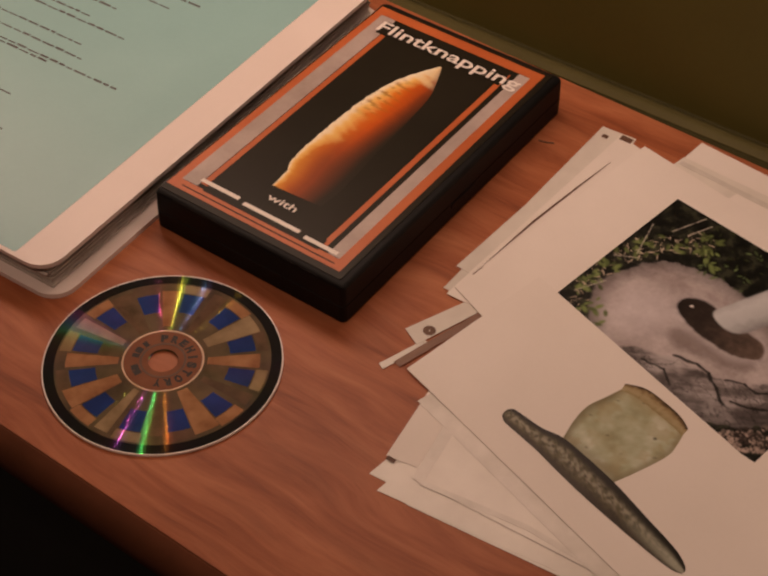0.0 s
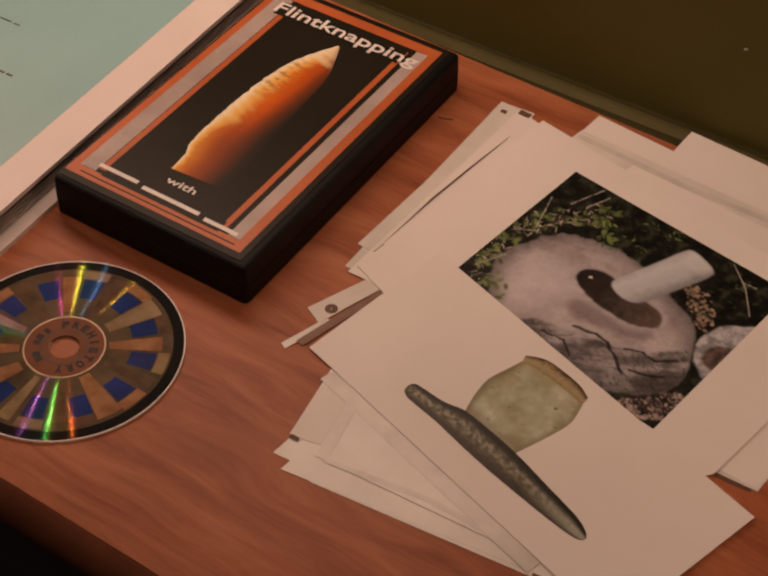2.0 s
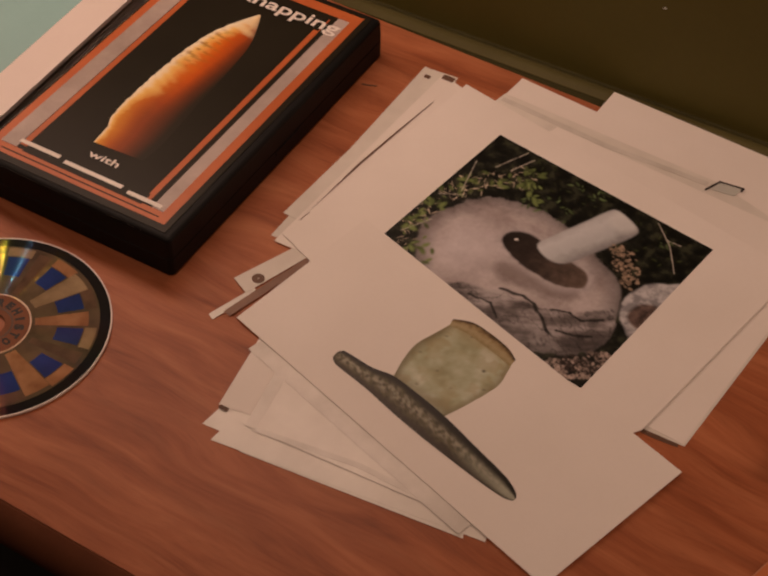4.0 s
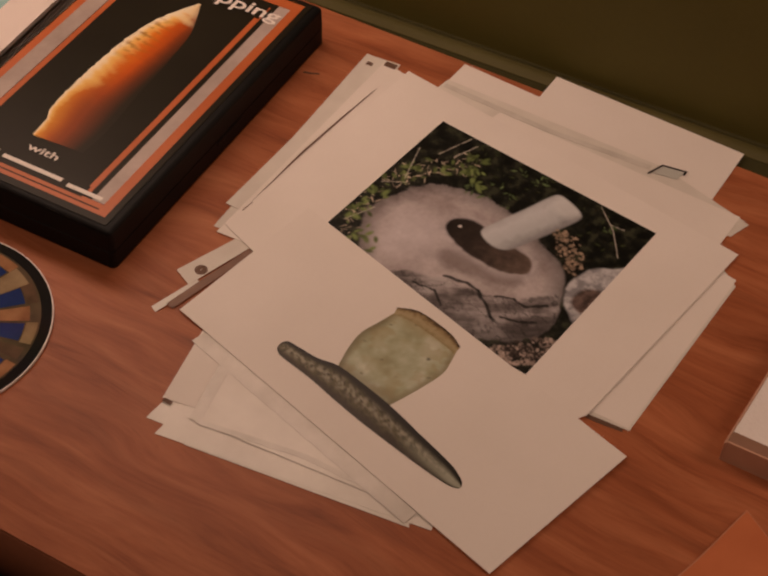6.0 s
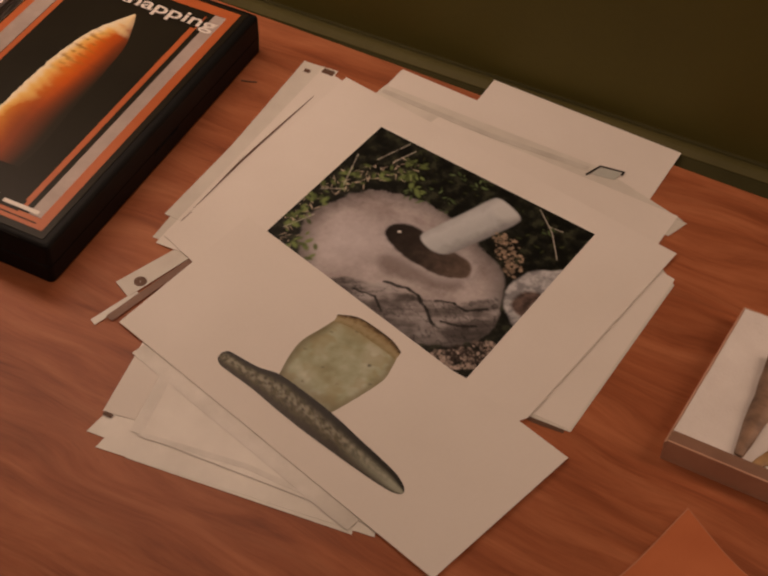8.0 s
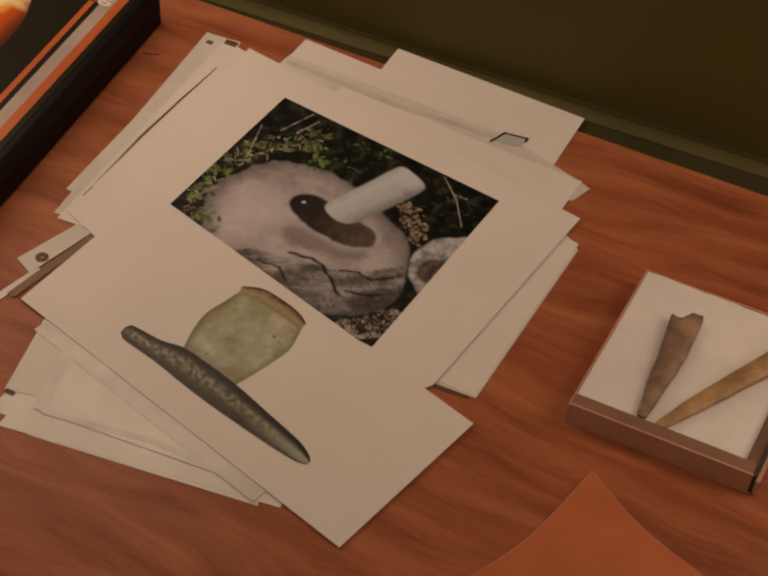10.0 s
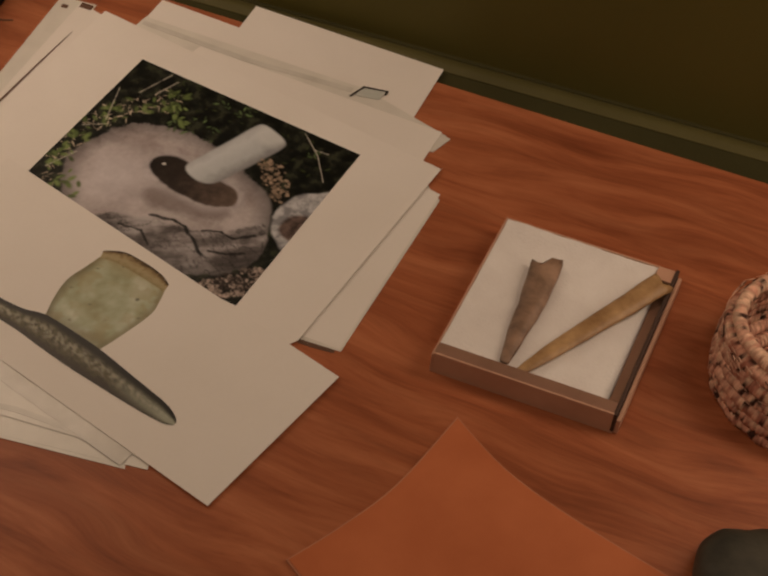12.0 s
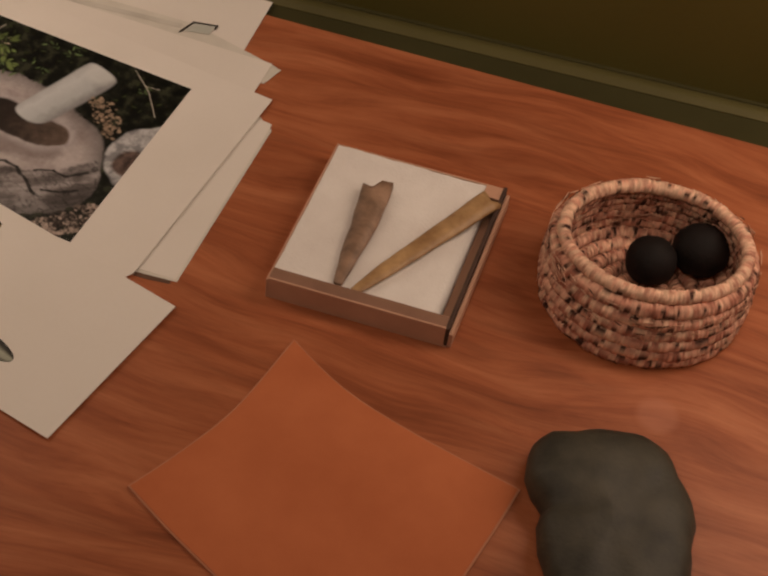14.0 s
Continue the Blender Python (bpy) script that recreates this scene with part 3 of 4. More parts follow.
title = part("title_page", outline(bmesh.new(), rounded(-BW + 0.015, 0.0030, -0.0222, BL - 0.006, 0.002), 0.02102, 0.0212), GREEN_SHEET, front, "pale green title page under film")
rng = random.Random(3)
for y, end in ((0.1335, -0.0671), (0.1438, -0.1025), (0.1306, -0.118), (0.1545, -0.112), (0.1728, -0.0943), (0.1790, -0.127), (0.1935, -0.118), (0.2120, -0.092), (0.2237, -0.0774), (0.2345, -0.090), (0.0965, -0.1142), (0.0709, -0.0963)):
    x = end
    n = 3 if y < 0.11 else 14
    for i in range(n):
        w = rng.uniform(0.0030, 0.0095)
        if x - w < -0.235:
            break
        boxed("lettering_bar", x - w, y, 0.02122, x, y + rng.choice((0.0011, 0.0014, 0.0017)), 0.02126, INK, title)
        x -= w + 0.0013

# ---- loose pages and sleeves, lowest first ----
G = "loose pages on the bench"
sheet("page", [(0.1827, 0.3309), (0.2999, 0.3258), (0.2946, 0.2053), (0.1782, 0.2104)], 0.0017, PAPER, "white page lying against the olive ledge")
sheet("page", [(0.1320, 0.3130), (0.1997, 0.3083), (0.1927, 0.2206), (0.1247, 0.2256)], 0.0010, PAPER, "white page half hidden under the stack", thick=0.0008)
sheet("page_sleeve", [(0.1302, 0.2952), (0.2650, 0.2922), (0.3197, 0.2757), (0.1192, 0.2316)], 0.0023, SLEEVE, "clear page sleeve holding white paper")
sheet("page", [(0.1691, 0.2852), (0.3161, 0.2775), (0.3116, 0.2219), (0.1491, 0.2219)], 0.0029, PAPER, "white page under the photograph page")
sheet("page_sleeve", [(0.2997, 0.2793), (0.3220, 0.2748), (0.3167, 0.2613), (0.2947, 0.2613)], 0.0018, SLEEVE, "corner of a clear page sleeve")
sheet("page_sleeve", [(0.3180, 0.2410), (0.3320, 0.2295), (0.3224, 0.1162), (0.2950, 0.1152)], 0.0012, SLEEVE, "clear page sleeve under the photograph page", thick=0.0010)
sheet("page", [(0.2700, 0.2455), (0.3308, 0.2335), (0.3212, 0.1170), (0.2500, 0.1190)], 0.0018, PAPER, "white page under the photograph page")
sheet("page_sleeve", [(0.0789, 0.2911), (0.0879, 0.2909), (0.1144, 0.1309), (0.0813, 0.1271)], 0.0016, SLEEVE, "clear page sleeve holding white paper")
sheet("page_sleeve", [(0.0840, 0.2908), (0.1005, 0.2923), (0.1141, 0.1434), (0.0775, 0.1444)], 0.0024, SLEEVE, "clear page sleeve holding white paper")
sheet("page", [(0.0917, 0.2899), (0.1088, 0.2853), (0.1138, 0.1257), (0.0852, 0.1242)], 0.0032, PAPER, "white page under the photograph page")
sheet("page_sleeve", [(0.0829, 0.0912), (0.0974, 0.1278), (0.1074, 0.1268), (0.0939, 0.0859)], 0.0028, SLEEVE, "punched margin of a clear page sleeve")
sheet("page_sleeve", [(0.0864, 0.0643), (0.0951, 0.0912), (0.0991, 0.0902), (0.0901, 0.0623)], 0.0023, SLEEVE, "narrow margin of a clear page sleeve")
tab = tagged(part("hole_ring", ring(bmesh.new(), 0.0004, 0.0034, 0.0029 * PILE, 0.0029 * PILE + 0.0001, 16, c=(0.0936, 0.0975)), RUST), "brown reinforcing ring round a punched hole", "hole ring")
tagged(boxed("brown_tab", 0.0925, 0.2862, 0.0033 * PILE, 0.1000, 0.2905, 0.0036 * PILE, RUST), "small brown tab on a page edge", "tab")
tagged(boxed("brown_tab", 0.0830, 0.2820, 0.0025 * PILE, 0.0868, 0.2850, 0.0027 * PILE, RUST), "small brown tab on a page edge", "tab")
tagged(boxed("brown_tab", 0.1252, 0.0180, 0.0026 * PILE, 0.1300, 0.0204, 0.0029 * PILE, RUST), "small brown tab on a page edge", "tab")

# fan of pages under the tool page
sheet("page_sleeve", [(0.1287, 0.0454), (0.1242, 0.0066), (0.1997, 0.0133), (0.2047, 0.0504)], 0.0009, SLEEVE, "clear page sleeve holding white paper")
sheet("page", [(0.1375, 0.0506), (0.1331, 0.0008), (0.2690, 0.0196), (0.2597, 0.0608)], 0.0015, SLEEVE, "white page in a clear sleeve")
sheet("page", [(0.1166, 0.0661), (0.1242, 0.0199), (0.2495, 0.0410), (0.2295, 0.0811)], 0.0022, PAPER, "white page under the tool page")
sheet("page_sleeve", [(0.1319, 0.0634), (0.1455, 0.0162), (0.2554, 0.0242), (0.2394, 0.0614)], 0.0029, SLEEVE, "clear page sleeve over a white page")
sheet("page_sleeve", [(0.1396, 0.0606), (0.1483, 0.0025), (0.2597, 0.0160), (0.2447, 0.0506)], 0.0012, SLEEVE, "clear page sleeve with a folded edge")


def strip(name, pts, width, z, mat, label, category, thick=0.00008):
    """A narrow flat strip along a few points."""
    z = z * PILE
    bm = bmesh.new()
    p = [Vector(q) for q in pts]
    l, r = [], []
    for i, q in enumerate(p):
        d = (p[min(i + 1, len(p) - 1)] - p[max(i - 1, 0)]).normalized() * width / 2
        l.append((q.x - d.y, q.y + d.x)), r.append((q.x + d.y, q.y - d.x))
    return tagged(part(name, outline(bm, l + r[::-1], z, z + thick), mat), label, category)


strip("sleeve_seam", [(0.1464, 0.0165), (0.2000, 0.0250), (0.2530, 0.0255)], 0.0030, 0.00292, SEAM, "greyish welded seam of a clear sleeve", "sleeve seam")
strip("sleeve_seam", [(0.1375, 0.0590), (0.1450, 0.0165)], 0.0060, 0.0034, SEAM, "greyish welded seam of a clear sleeve", "sleeve seam")
strip("sleeve_seam", [(0.1210, 0.0580), (0.1700, 0.0440), (0.2350, 0.0250)], 0.0045, 0.00312, SEAM, "greyish welded seam of a clear sleeve", "sleeve seam")
strip("sleeve_seam", [(0.1310, 0.2900), (0.2000, 0.2860), (0.2600, 0.2880)], 0.0035, 0.00255, SEAM, "greyish welded seam of a clear sleeve", "sleeve seam")
# the clear sleeve that holds the tool page shows past its margins
strip("sleeve_seam", [(0.1175, 0.0600), (0.2100, 0.0340), (0.2580, 0.0205)], 0.0085, 0.00305, SEAM, "greyish clear margin of a page sleeve", "sleeve seam", 0.0001)
strip("sleeve_seam", [(0.1085, 0.1225), (0.1150, 0.1600)], 0.0060, 0.0046, SLEEVE, "greyish clear margin of a page sleeve", "sleeve seam", 0.0001)
strip("sleeve_seam", [(0.1180, 0.1650), (0.1400, 0.1580), (0.1600, 0.1510)], 0.0060, 0.00485, SLEEVE, "greyish clear margin of a page sleeve", "sleeve seam", 0.0001)
# brown strip added to stand for bench wood seen through the clear margin
strip("page_gap_strip", [(0.1092, 0.1235), (0.1015, 0.0970), (0.0940, 0.0690)], 0.0046, 0.0030, SLEEVED_WOOD, "brown strip added for the bench seen through a sleeve", "folder")
# shadow along the raised page edge, laid on as narrow dark strips
gap = [Vector(q) for q in ((0.0886, 0.1513), (0.0905, 0.1746), (0.0922, 0.1975), (0.0960, 0.2335), (0.0997, 0.2654))]
gap_side = (gap[-1] - gap[0]).orthogonal().normalized()
tagged(part("page_gap_strip", outline(bmesh.new(), gap + [q + gap_side * w for q, w in zip(gap[:0:-1], (0.0003, 0.0010, 0.0013, 0.0006))], 0.0042 * PILE, 0.0044 * PILE), RUST), "dark narrow strip painted as the shadow between pages", "folder")
strip("page_gap_strip", [(0.0902, 0.1520), (0.0890, 0.1440)], 0.0024, 0.00325, RUST, "dark narrow strip painted as the shadow between pages", "folder")
strip("page_gap_strip", [(0.3012, 0.1146), (0.3080, 0.1146), (0.3195, 0.1156)], 0.0032, 0.0004, RUST, "dark brown folder edge under a sleeve", "folder")

# ---- page with the photograph ----
photo_page = thing("photo_page", pose(0.1079, 0.2889, 0.0038 * PILE, 0, 0, -10.1), "white page with a printed colour photograph of a mortar stone", "paper", G)
part("leaf", outline(bmesh.new(), [(0.0, 0.0), (0.0073, -0.1600), (0.0600, -0.1700), (0.2000, -0.1650), (0.2170, -0.1470), (0.2214, -0.1390), (0.2208, 0.0)], 0.0002, 0.0005), PAPER, photo_page)
mm = 0.001
PO = pose(0.1079, 0.2889, 0.0038 * PILE, 0, 0, -10.1).inverted() @ pose(0.1454, 0.2609, 0.0038 * PILE, 0, 0, -7.85)


def photograph(w=138.4, h=122.5, step=0.55):
    """The printed photograph: a boulder with a hollow and a pestle among leaves and straw."""
    nx, ny = int(w / step), int(h / step)
    gx, gy = np.meshgrid(np.linspace(0, w, nx + 1), np.linspace(0, h, ny + 1))
    x, y = gx.ravel(), gy.ravel()
    a, b, c = cloud(x, y, 0.045, 1.0), cloud(x, y, 0.16, 2.0), cloud(x, y, 0.5, 3.0, 3)
    r = random.Random(12)
    col = tones(b, (0.35, (0.007, 0.008, 0.006)), (0.6, (0.020, 0.022, 0.017)), (0.8, (0.050, 0.055, 0.036)))

    def strew(col, areas, count, size, slim, tone):
        for _ in range(count):
            cx, cy, rad = r.choice(areas)
            q, d = r.uniform(0, 6.283), rad * math.sqrt(r.random())
            px, py, l, t = cx + d * math.cos(q), cy + d * math.sin(q), r.uniform(*size), r.uniform(0, 6.283)
            near = np.abs(x - px) + np.abs(y - py) < 2.2 * l
            u = (x[near] - px) * math.cos(t) + (y[near] - py) * math.sin(t)
            v = -(x[near] - px) * math.sin(t) + (y[near] - py) * math.cos(t)
            m = np.clip(1.6 - 1.6 * np.sqrt((u / l) ** 2 + (v / (l * slim)) ** 2), 0, 1)
            k = r.uniform(0.35, 1.15)
            col[near] = lay(col[near], m, [k * s for s in tone])
        return col

    edge = [(8, 55, 9), (6, 72, 8), (12, 42, 9), (20, 32, 8), (14, 97, 8), (8, 86, 7), (30, 20, 9)]
    col = strew(col, edge, 150, (0.8, 3.4), 0.16, (0.60, 0.52, 0.42))
    col = strew(col, [(60, 22, 26), (110, 18, 20), (40, 10, 14)], 60, (0.8, 2.6), 0.35, (0.06, 0.075, 0.035))
    # boulder
    wob = 3.0 * (b - 0.5)
    m, d = inside(x + wob, y + wob, line_of([(14, 92), (10, 80), (16, 58), (27, 43), (46, 36), (67, 35), (97, 45), (115, 53), (124, 68), (131, 87), (127, 103), (117, 113), (102, 121), (85, 124), (60, 124), (40, 124), (22, 104)]), 1.6)
    top = tones(0.53 + 0.5 * (0.6 * a + 0.25 * b + 0.15 * c - 0.5), (0.26, (0.255, 0.215, 0.205)), (0.46, (0.375, 0.335, 0.330)), (0.58, (0.450, 0.412, 0.408)), (0.75, (0.560, 0.525, 0.525)))
    top *= np.clip(0.45 + d / 20, 0.45, 1)[:, None]
    col = lay(col, m, top)
    col = lay(col, m * np.clip(0.6 - 0.6 * np.hypot(x - 40, y - 80) / 26, 0, 0.4), (0.62, 0.59, 0.61))
    # broken lower face
    mf, df = inside(x + wob, y + 1.4 * wob, line_of([(46, 110), (60, 102), (74, 96), (90, 92.5), (107, 86), (123, 70), (132, 88), (128, 103), (117, 114), (102, 122), (84, 126), (55, 126)]), 2.2)
    ridge = 1 - np.abs(2 * cloud(0.6 * x + 0.5 * y, 1.6 * y - 0.9 * x, 0.075, 7.0) - 1)
    bed = cloud(0.35 * x - 0.1 * y, 1.2 * y + 0.8 * x, 0.10, 17.0, 4)
    face = tones(0.25 * b + 0.6 * bed + 0.15 * a, (0.30, (0.070, 0.062, 0.060)), (0.48, (0.165, 0.150, 0.148)), (0.60, (0.290, 0.268, 0.266)), (0.8, (0.42, 0.40, 0.40)))
    face *= np.interp(ridge, [0.80, 0.95, 1.0], [1.0, 0.75, 0.25])[:, None]
    face *= np.interp(y + 0.2 * (x - 100), [98, 120], [1.0, 0.5])[:, None]
    col = lay(col, m * mf * 0.9, face)
    # hollow
    mh, dh = inside(x + 0.4 * wob, y + 0.4 * wob, line_of([(49, 65), (51, 57), (60, 53), (73, 55), (88, 56), (98, 58), (102, 67), (90, 74), (71, 74.5), (57, 71)]), 1.5)
    ml, _ = inside(x, y, line_of([(47, 66), (50, 54), (62, 50), (80, 52), (100, 54), (106, 67), (94, 78), (70, 79), (55, 75)]), 4.0)
    col = lay(col, ml * 0.35, tones(b, (0.3, (0.30, 0.29, 0.30)), (0.7, (0.48, 0.46, 0.48))))
    hol = tones((x - 48) / 54 + 0.5 * (b - 0.5), (0.0, (0.020, 0.015, 0.013)), (0.45, (0.050, 0.038, 0.032)), (1.0, (0.150, 0.112, 0.092)))
    col = lay(col, mh, hol)
    mw, _ = inside(x + wob, y + wob, line_of([(58, 80), (72, 77), (90, 78), (102, 72), (98, 82), (74, 88), (62, 88)]), 5.0)
    col = lay(col, mw * 0.55, (0.15, 0.115, 0.105))
    col = strew(col, [(55.5, 61, 0.6)], 3, (0.9, 1.4), 0.6, (0.9, 0.85, 0.8))
    # cracks
    for pts, wd in (([(70, 95), (82, 91.5), (89, 92), (93, 95.5), (98, 97.5), (104, 103), (110, 105)], 0.9), ([(98, 90), (106, 85.5), (114, 86.5), (122, 79)], 0.8), ([(108, 100), (116, 97), (124, 92)], 0.7), ([(60, 108), (72, 106), (80, 112)], 0.7)):
        for p, q in zip(pts, pts[1:]):
            e = Vector((q[0] - p[0], q[1] - p[1]))
            t = np.clip(((x - p[0]) * e.x + (y - p[1]) * e.y) / e.length_squared, 0, 1)
            g = np.hypot(x + 0.5 * wob - p[0] - t * e.x, y + 0.5 * wob - p[1] - t * e.y)
            col = lay(col, np.clip(1.5 - g / (0.95 * wd), 0, 0.92), (0.014, 0.014, 0.012))
    # pestle: lit along one side, with a paler butt
    mp, dp = inside(x, y, line_of([(66, 57), (69, 45), (75, 28), (80, 13), (83.5, 8.2), (92, 9.5), (100, 13), (101.5, 18), (97, 31), (91, 46), (85, 59), (76, 62)]), 1.3)
    ax = np.array([18.0, -47.0]) / np.hypot(18, 47)
    side = ((x - 79) * -ax[1] + (y - 45) * ax[0]) / 11.5
    pes = tones(side + 0.35 * (b - 0.5), (-1.0, (0.40, 0.41, 0.42)), (-0.4, (0.53, 0.55, 0.56)), (0.35, (0.46, 0.48, 0.49)), (1.0, (0.26, 0.26, 0.265)))
    col = lay(col, mp, pes)
    col = lay(col, mp * np.clip(1.2 - np.hypot(x - 92, y - 12) / 9, 0, 0.45), (0.60, 0.61, 0.60))
    # small bowl and gravel
    col = strew(col, [(106, 36, 7), (112, 42, 7), (118, 48, 5), (100, 33, 4)], 150, (0.5, 2.0), 0.7, (0.36, 0.28, 0.21))
    mb, _ = inside(x + 0.3 * wob, y, line_of([(125, 68), (122, 57), (126, 43), (134, 37), (141, 35), (141, 78), (131, 75)]), 1.5)
    col = lay(col, mb, tones(b, (0.3, (0.25, 0.25, 0.26)), (0.7, (0.50, 0.50, 0.51))))
    mb, _ = inside(x, y, line_of([(129, 67), (131, 57), (141, 54), (141, 71), (134, 72)]), 2.0)
    col = lay(col, mb, tones(b, (0.3, (0.06, 0.045, 0.04)), (0.7, (0.17, 0.125, 0.11))))
    col = strew(col, [(134, 108, 9), (128, 114, 8), (137, 100, 4), (120, 120, 5)], 230, (0.5, 2.2), 0.65, (0.42, 0.35, 0.31))
    col = strew(col, [(134, 106, 8), (128, 113, 7)], 120, (0.6, 1.8), 0.6, (0.06, 0.045, 0.04))
    # leaves over the stone's edge and stalks
    col = strew(col, edge + [(32, 17, 8), (38, 24, 6), (24, 104, 9), (44, 31, 6)], 95, (1.4, 4.2), 0.5, (0.18, 0.235, 0.09))
    col = strew(col, [(57, 8, 5), (70, 6, 5), (56, 27, 8), (66, 29, 7), (118, 14, 4), (46, 32, 7)], 44, (0.9, 2.8), 0.4, (0.13, 0.18, 0.085))
    for p, q in (((14, 23), (21, 2)), ((11, 50), (3, 26)), ((22, 20), (27, 5)), ((106, 2), (120, 13)), ((120, 13), (132, 28)), ((117, 10), (124, 9)), ((5, 95), (12, 78)), ((3, 60), (14, 52))):
        e = Vector((q[0] - p[0], q[1] - p[1]))
        t = np.clip(((x - p[0]) * e.x + (y - p[1]) * e.y) / e.length_squared, 0, 1)
        g = np.hypot(x - p[0] - t * e.x, y - p[1] - t * e.y)
        col = lay(col, np.clip(1.3 - (g + 0.25 * (c - 0.5)) / 0.36, 0, 0.75) * np.clip(c * 2.2 - 0.3, 0.15, 1), (0.60, 0.57, 0.50))
    col = 0.30 * (np.clip(col, 0.001, 0.9) / 0.30) ** 1.15
    me = bpy.data.meshes.new("printed_photo")
    k = nx + 1
    quads = [(j * k + i, (j + 1) * k + i, (j + 1) * k + i + 1, j * k + i + 1) for j in range(ny) for i in range(nx)]
    me.from_pydata(np.stack([x * 0.001, -y * 0.001, np.full(len(x), 0.00058)], 1).tolist(), [], quads)
    me.materials.append(PRINT_INK)
    colour_layer(me, np.clip(col, 0.004, 0.9))
    return me


ink = tagged(new("printed_photo", photograph()), "printed colour photograph of a mortar stone")
ink.parent, ink.matrix_local = photo_page, PO

# black outline of a label tab on the back page
tabm = thing("label_tab", pose(-0.0006, 0.0016, 0.00095), "grey label tab with a black outline on a page", "label")
part("tab_face", outline(bmesh.new(), [(0.2630, 0.2830), (0.2660, 0.2905), (0.2780, 0.2925), (0.2765, 0.2850)], 0.0, 0.0001), TAB, tabm)
for a, b in (((0.2612, 0.2815), (0.2655, 0.2913)), ((0.2655, 0.2913), (0.2785, 0.2931)), ((0.2785, 0.2931), (0.2783, 0.2905))):
    d = (Vector(b) - Vector(a)).normalized() * 0.0006
    n = Vector((-d.y, d.x))
    a, b = Vector(a) - d, Vector(b) + d
    part("outline_bar", outline(bmesh.new(), [a - n, b - n, b + n, a + n], 0.00012, 0.0002), DARK_INK, tabm)

# ---- page with the stone tool ----
tool_page = thing("tool_page", pose(-0.0012, 0.0025, 0.00015, 0.452, -0.127), "white page with a printed picture of a greenish stone tool", "paper", G)
part("leaf", outline(bmesh.new(), [(0.1188, 0.1604), (0.1012, 0.0668), (0.3028, 0.0100), (0.3289, 0.0981)], 0.0002, 0.0006), PAPER, tool_page)


def shaft_paint(u, v, x, y):
    f = u + 0.12 * (cloud(x, y, 0.15, 4.0, 3) - 0.5)
    c = tones(f, (0.0, (0.008, 0.007, 0.004)), (0.09, (0.040, 0.036, 0.020)), (0.22, (0.100, 0.094, 0.048)), (0.45, (0.150, 0.142, 0.078)), (0.70, (0.115, 0.100, 0.052)), (0.86, (0.055, 0.043, 0.024)), (1.0, (0.035, 0.027, 0.015)))
    c = lay(c, np.clip((cloud(x, y, 0.50, 9.0, 3) - 0.53) * 8, 0, 0.65), (0.035, 0.028, 0.015))
    glint = np.clip((cloud(x, y, 0.38, 5.0, 4) - 0.46) * 7, 0, 1) * np.clip(1.3 - abs(u - 0.45) * 4.5, 0, 1)
    c = lay(0.72 * c, 0.45 * glint * np.clip((v - 0.10) * 6, 0, 1), (0.50, 0.47, 0.37))
    c = lay(c, np.clip((v - 0.66) * 4, 0, 0.85) * np.clip(1.5 - abs(u - 0.55) * 3.4, 0, 1), (0.37, 0.39, 0.31))
    c = lay(c, np.clip(1.6 - u / np.interp(v, [0, 0.25, 0.5, 0.62, 0.9, 1], [0.14, 0.20, 0.14, 0.27, 0.27, 0.10]), 0, 0.95), (0.008, 0.007, 0.004))
    return lay(c, np.clip(0.5 - v * 8, 0, 1), (0.05, 0.04, 0.025))


def head_paint(u, v, x, y):
    f = 0.8 * cloud(x, y, 0.07, 6.0, 3) + 0.2 * cloud(x, y, 0.3, 7.0)
    c = tones(f, (0.20, (0.28, 0.285, 0.165)), (0.42, (0.37, 0.390, 0.255)), (0.58, (0.43, 0.460, 0.325)), (0.80, (0.55, 0.58, 0.46)))
    c = lay(c, np.clip((cloud(x, y, 0.10, 21.0, 3) - 0.54) * 5, 0, 0.5) * np.clip(abs(u - 0.5) * 2.2 + abs(v - 0.45), 0, 1), (0.34, 0.285, 0.145))
    c = lay(c, np.clip(1 - u * 9, 0, 0.75), (0.15, 0.125, 0.06))
    c = lay(c, np.clip((u - 0.90) * 8, 0, 0.6), (0.20, 0.165, 0.09))
    c = lay(c, np.clip(1 - v * 6, 0, 0.5), (0.15, 0.13, 0.07))
    c = lay(c, np.clip((v - 0.78) * 3, 0, 0.5), (0.33, 0.26, 0.125))
    for px, py in ((196, 112), (203, 90), (214, 84), (190, 96), (207, 118), (228, 92), (199, 78)):
        c = lay(c, np.clip(1.4 - np.hypot(x - px, (y - py) * 1.5) / 0.7, 0, 0.6), (0.09, 0.065, 0.03))
    return lay(c, np.clip(1.5 - np.hypot(x - 222.4, y - 102.0) / 0.8, 0, 0.9), (0.03, 0.025, 0.015))


def rim_paint(u, v, x, y):
    f = u + 0.5 * (cloud(x, y, 0.5, 8.0, 3) - 0.5)
    return tones(f, (0.0, (0.27, 0.215, 0.105)), (0.35, (0.38, 0.32, 0.18)), (0.65, (0.30, 0.225, 0.11)), (0.85, (0.13, 0.085, 0.04)), (1.0, (0.03, 0.02, 0.010)))


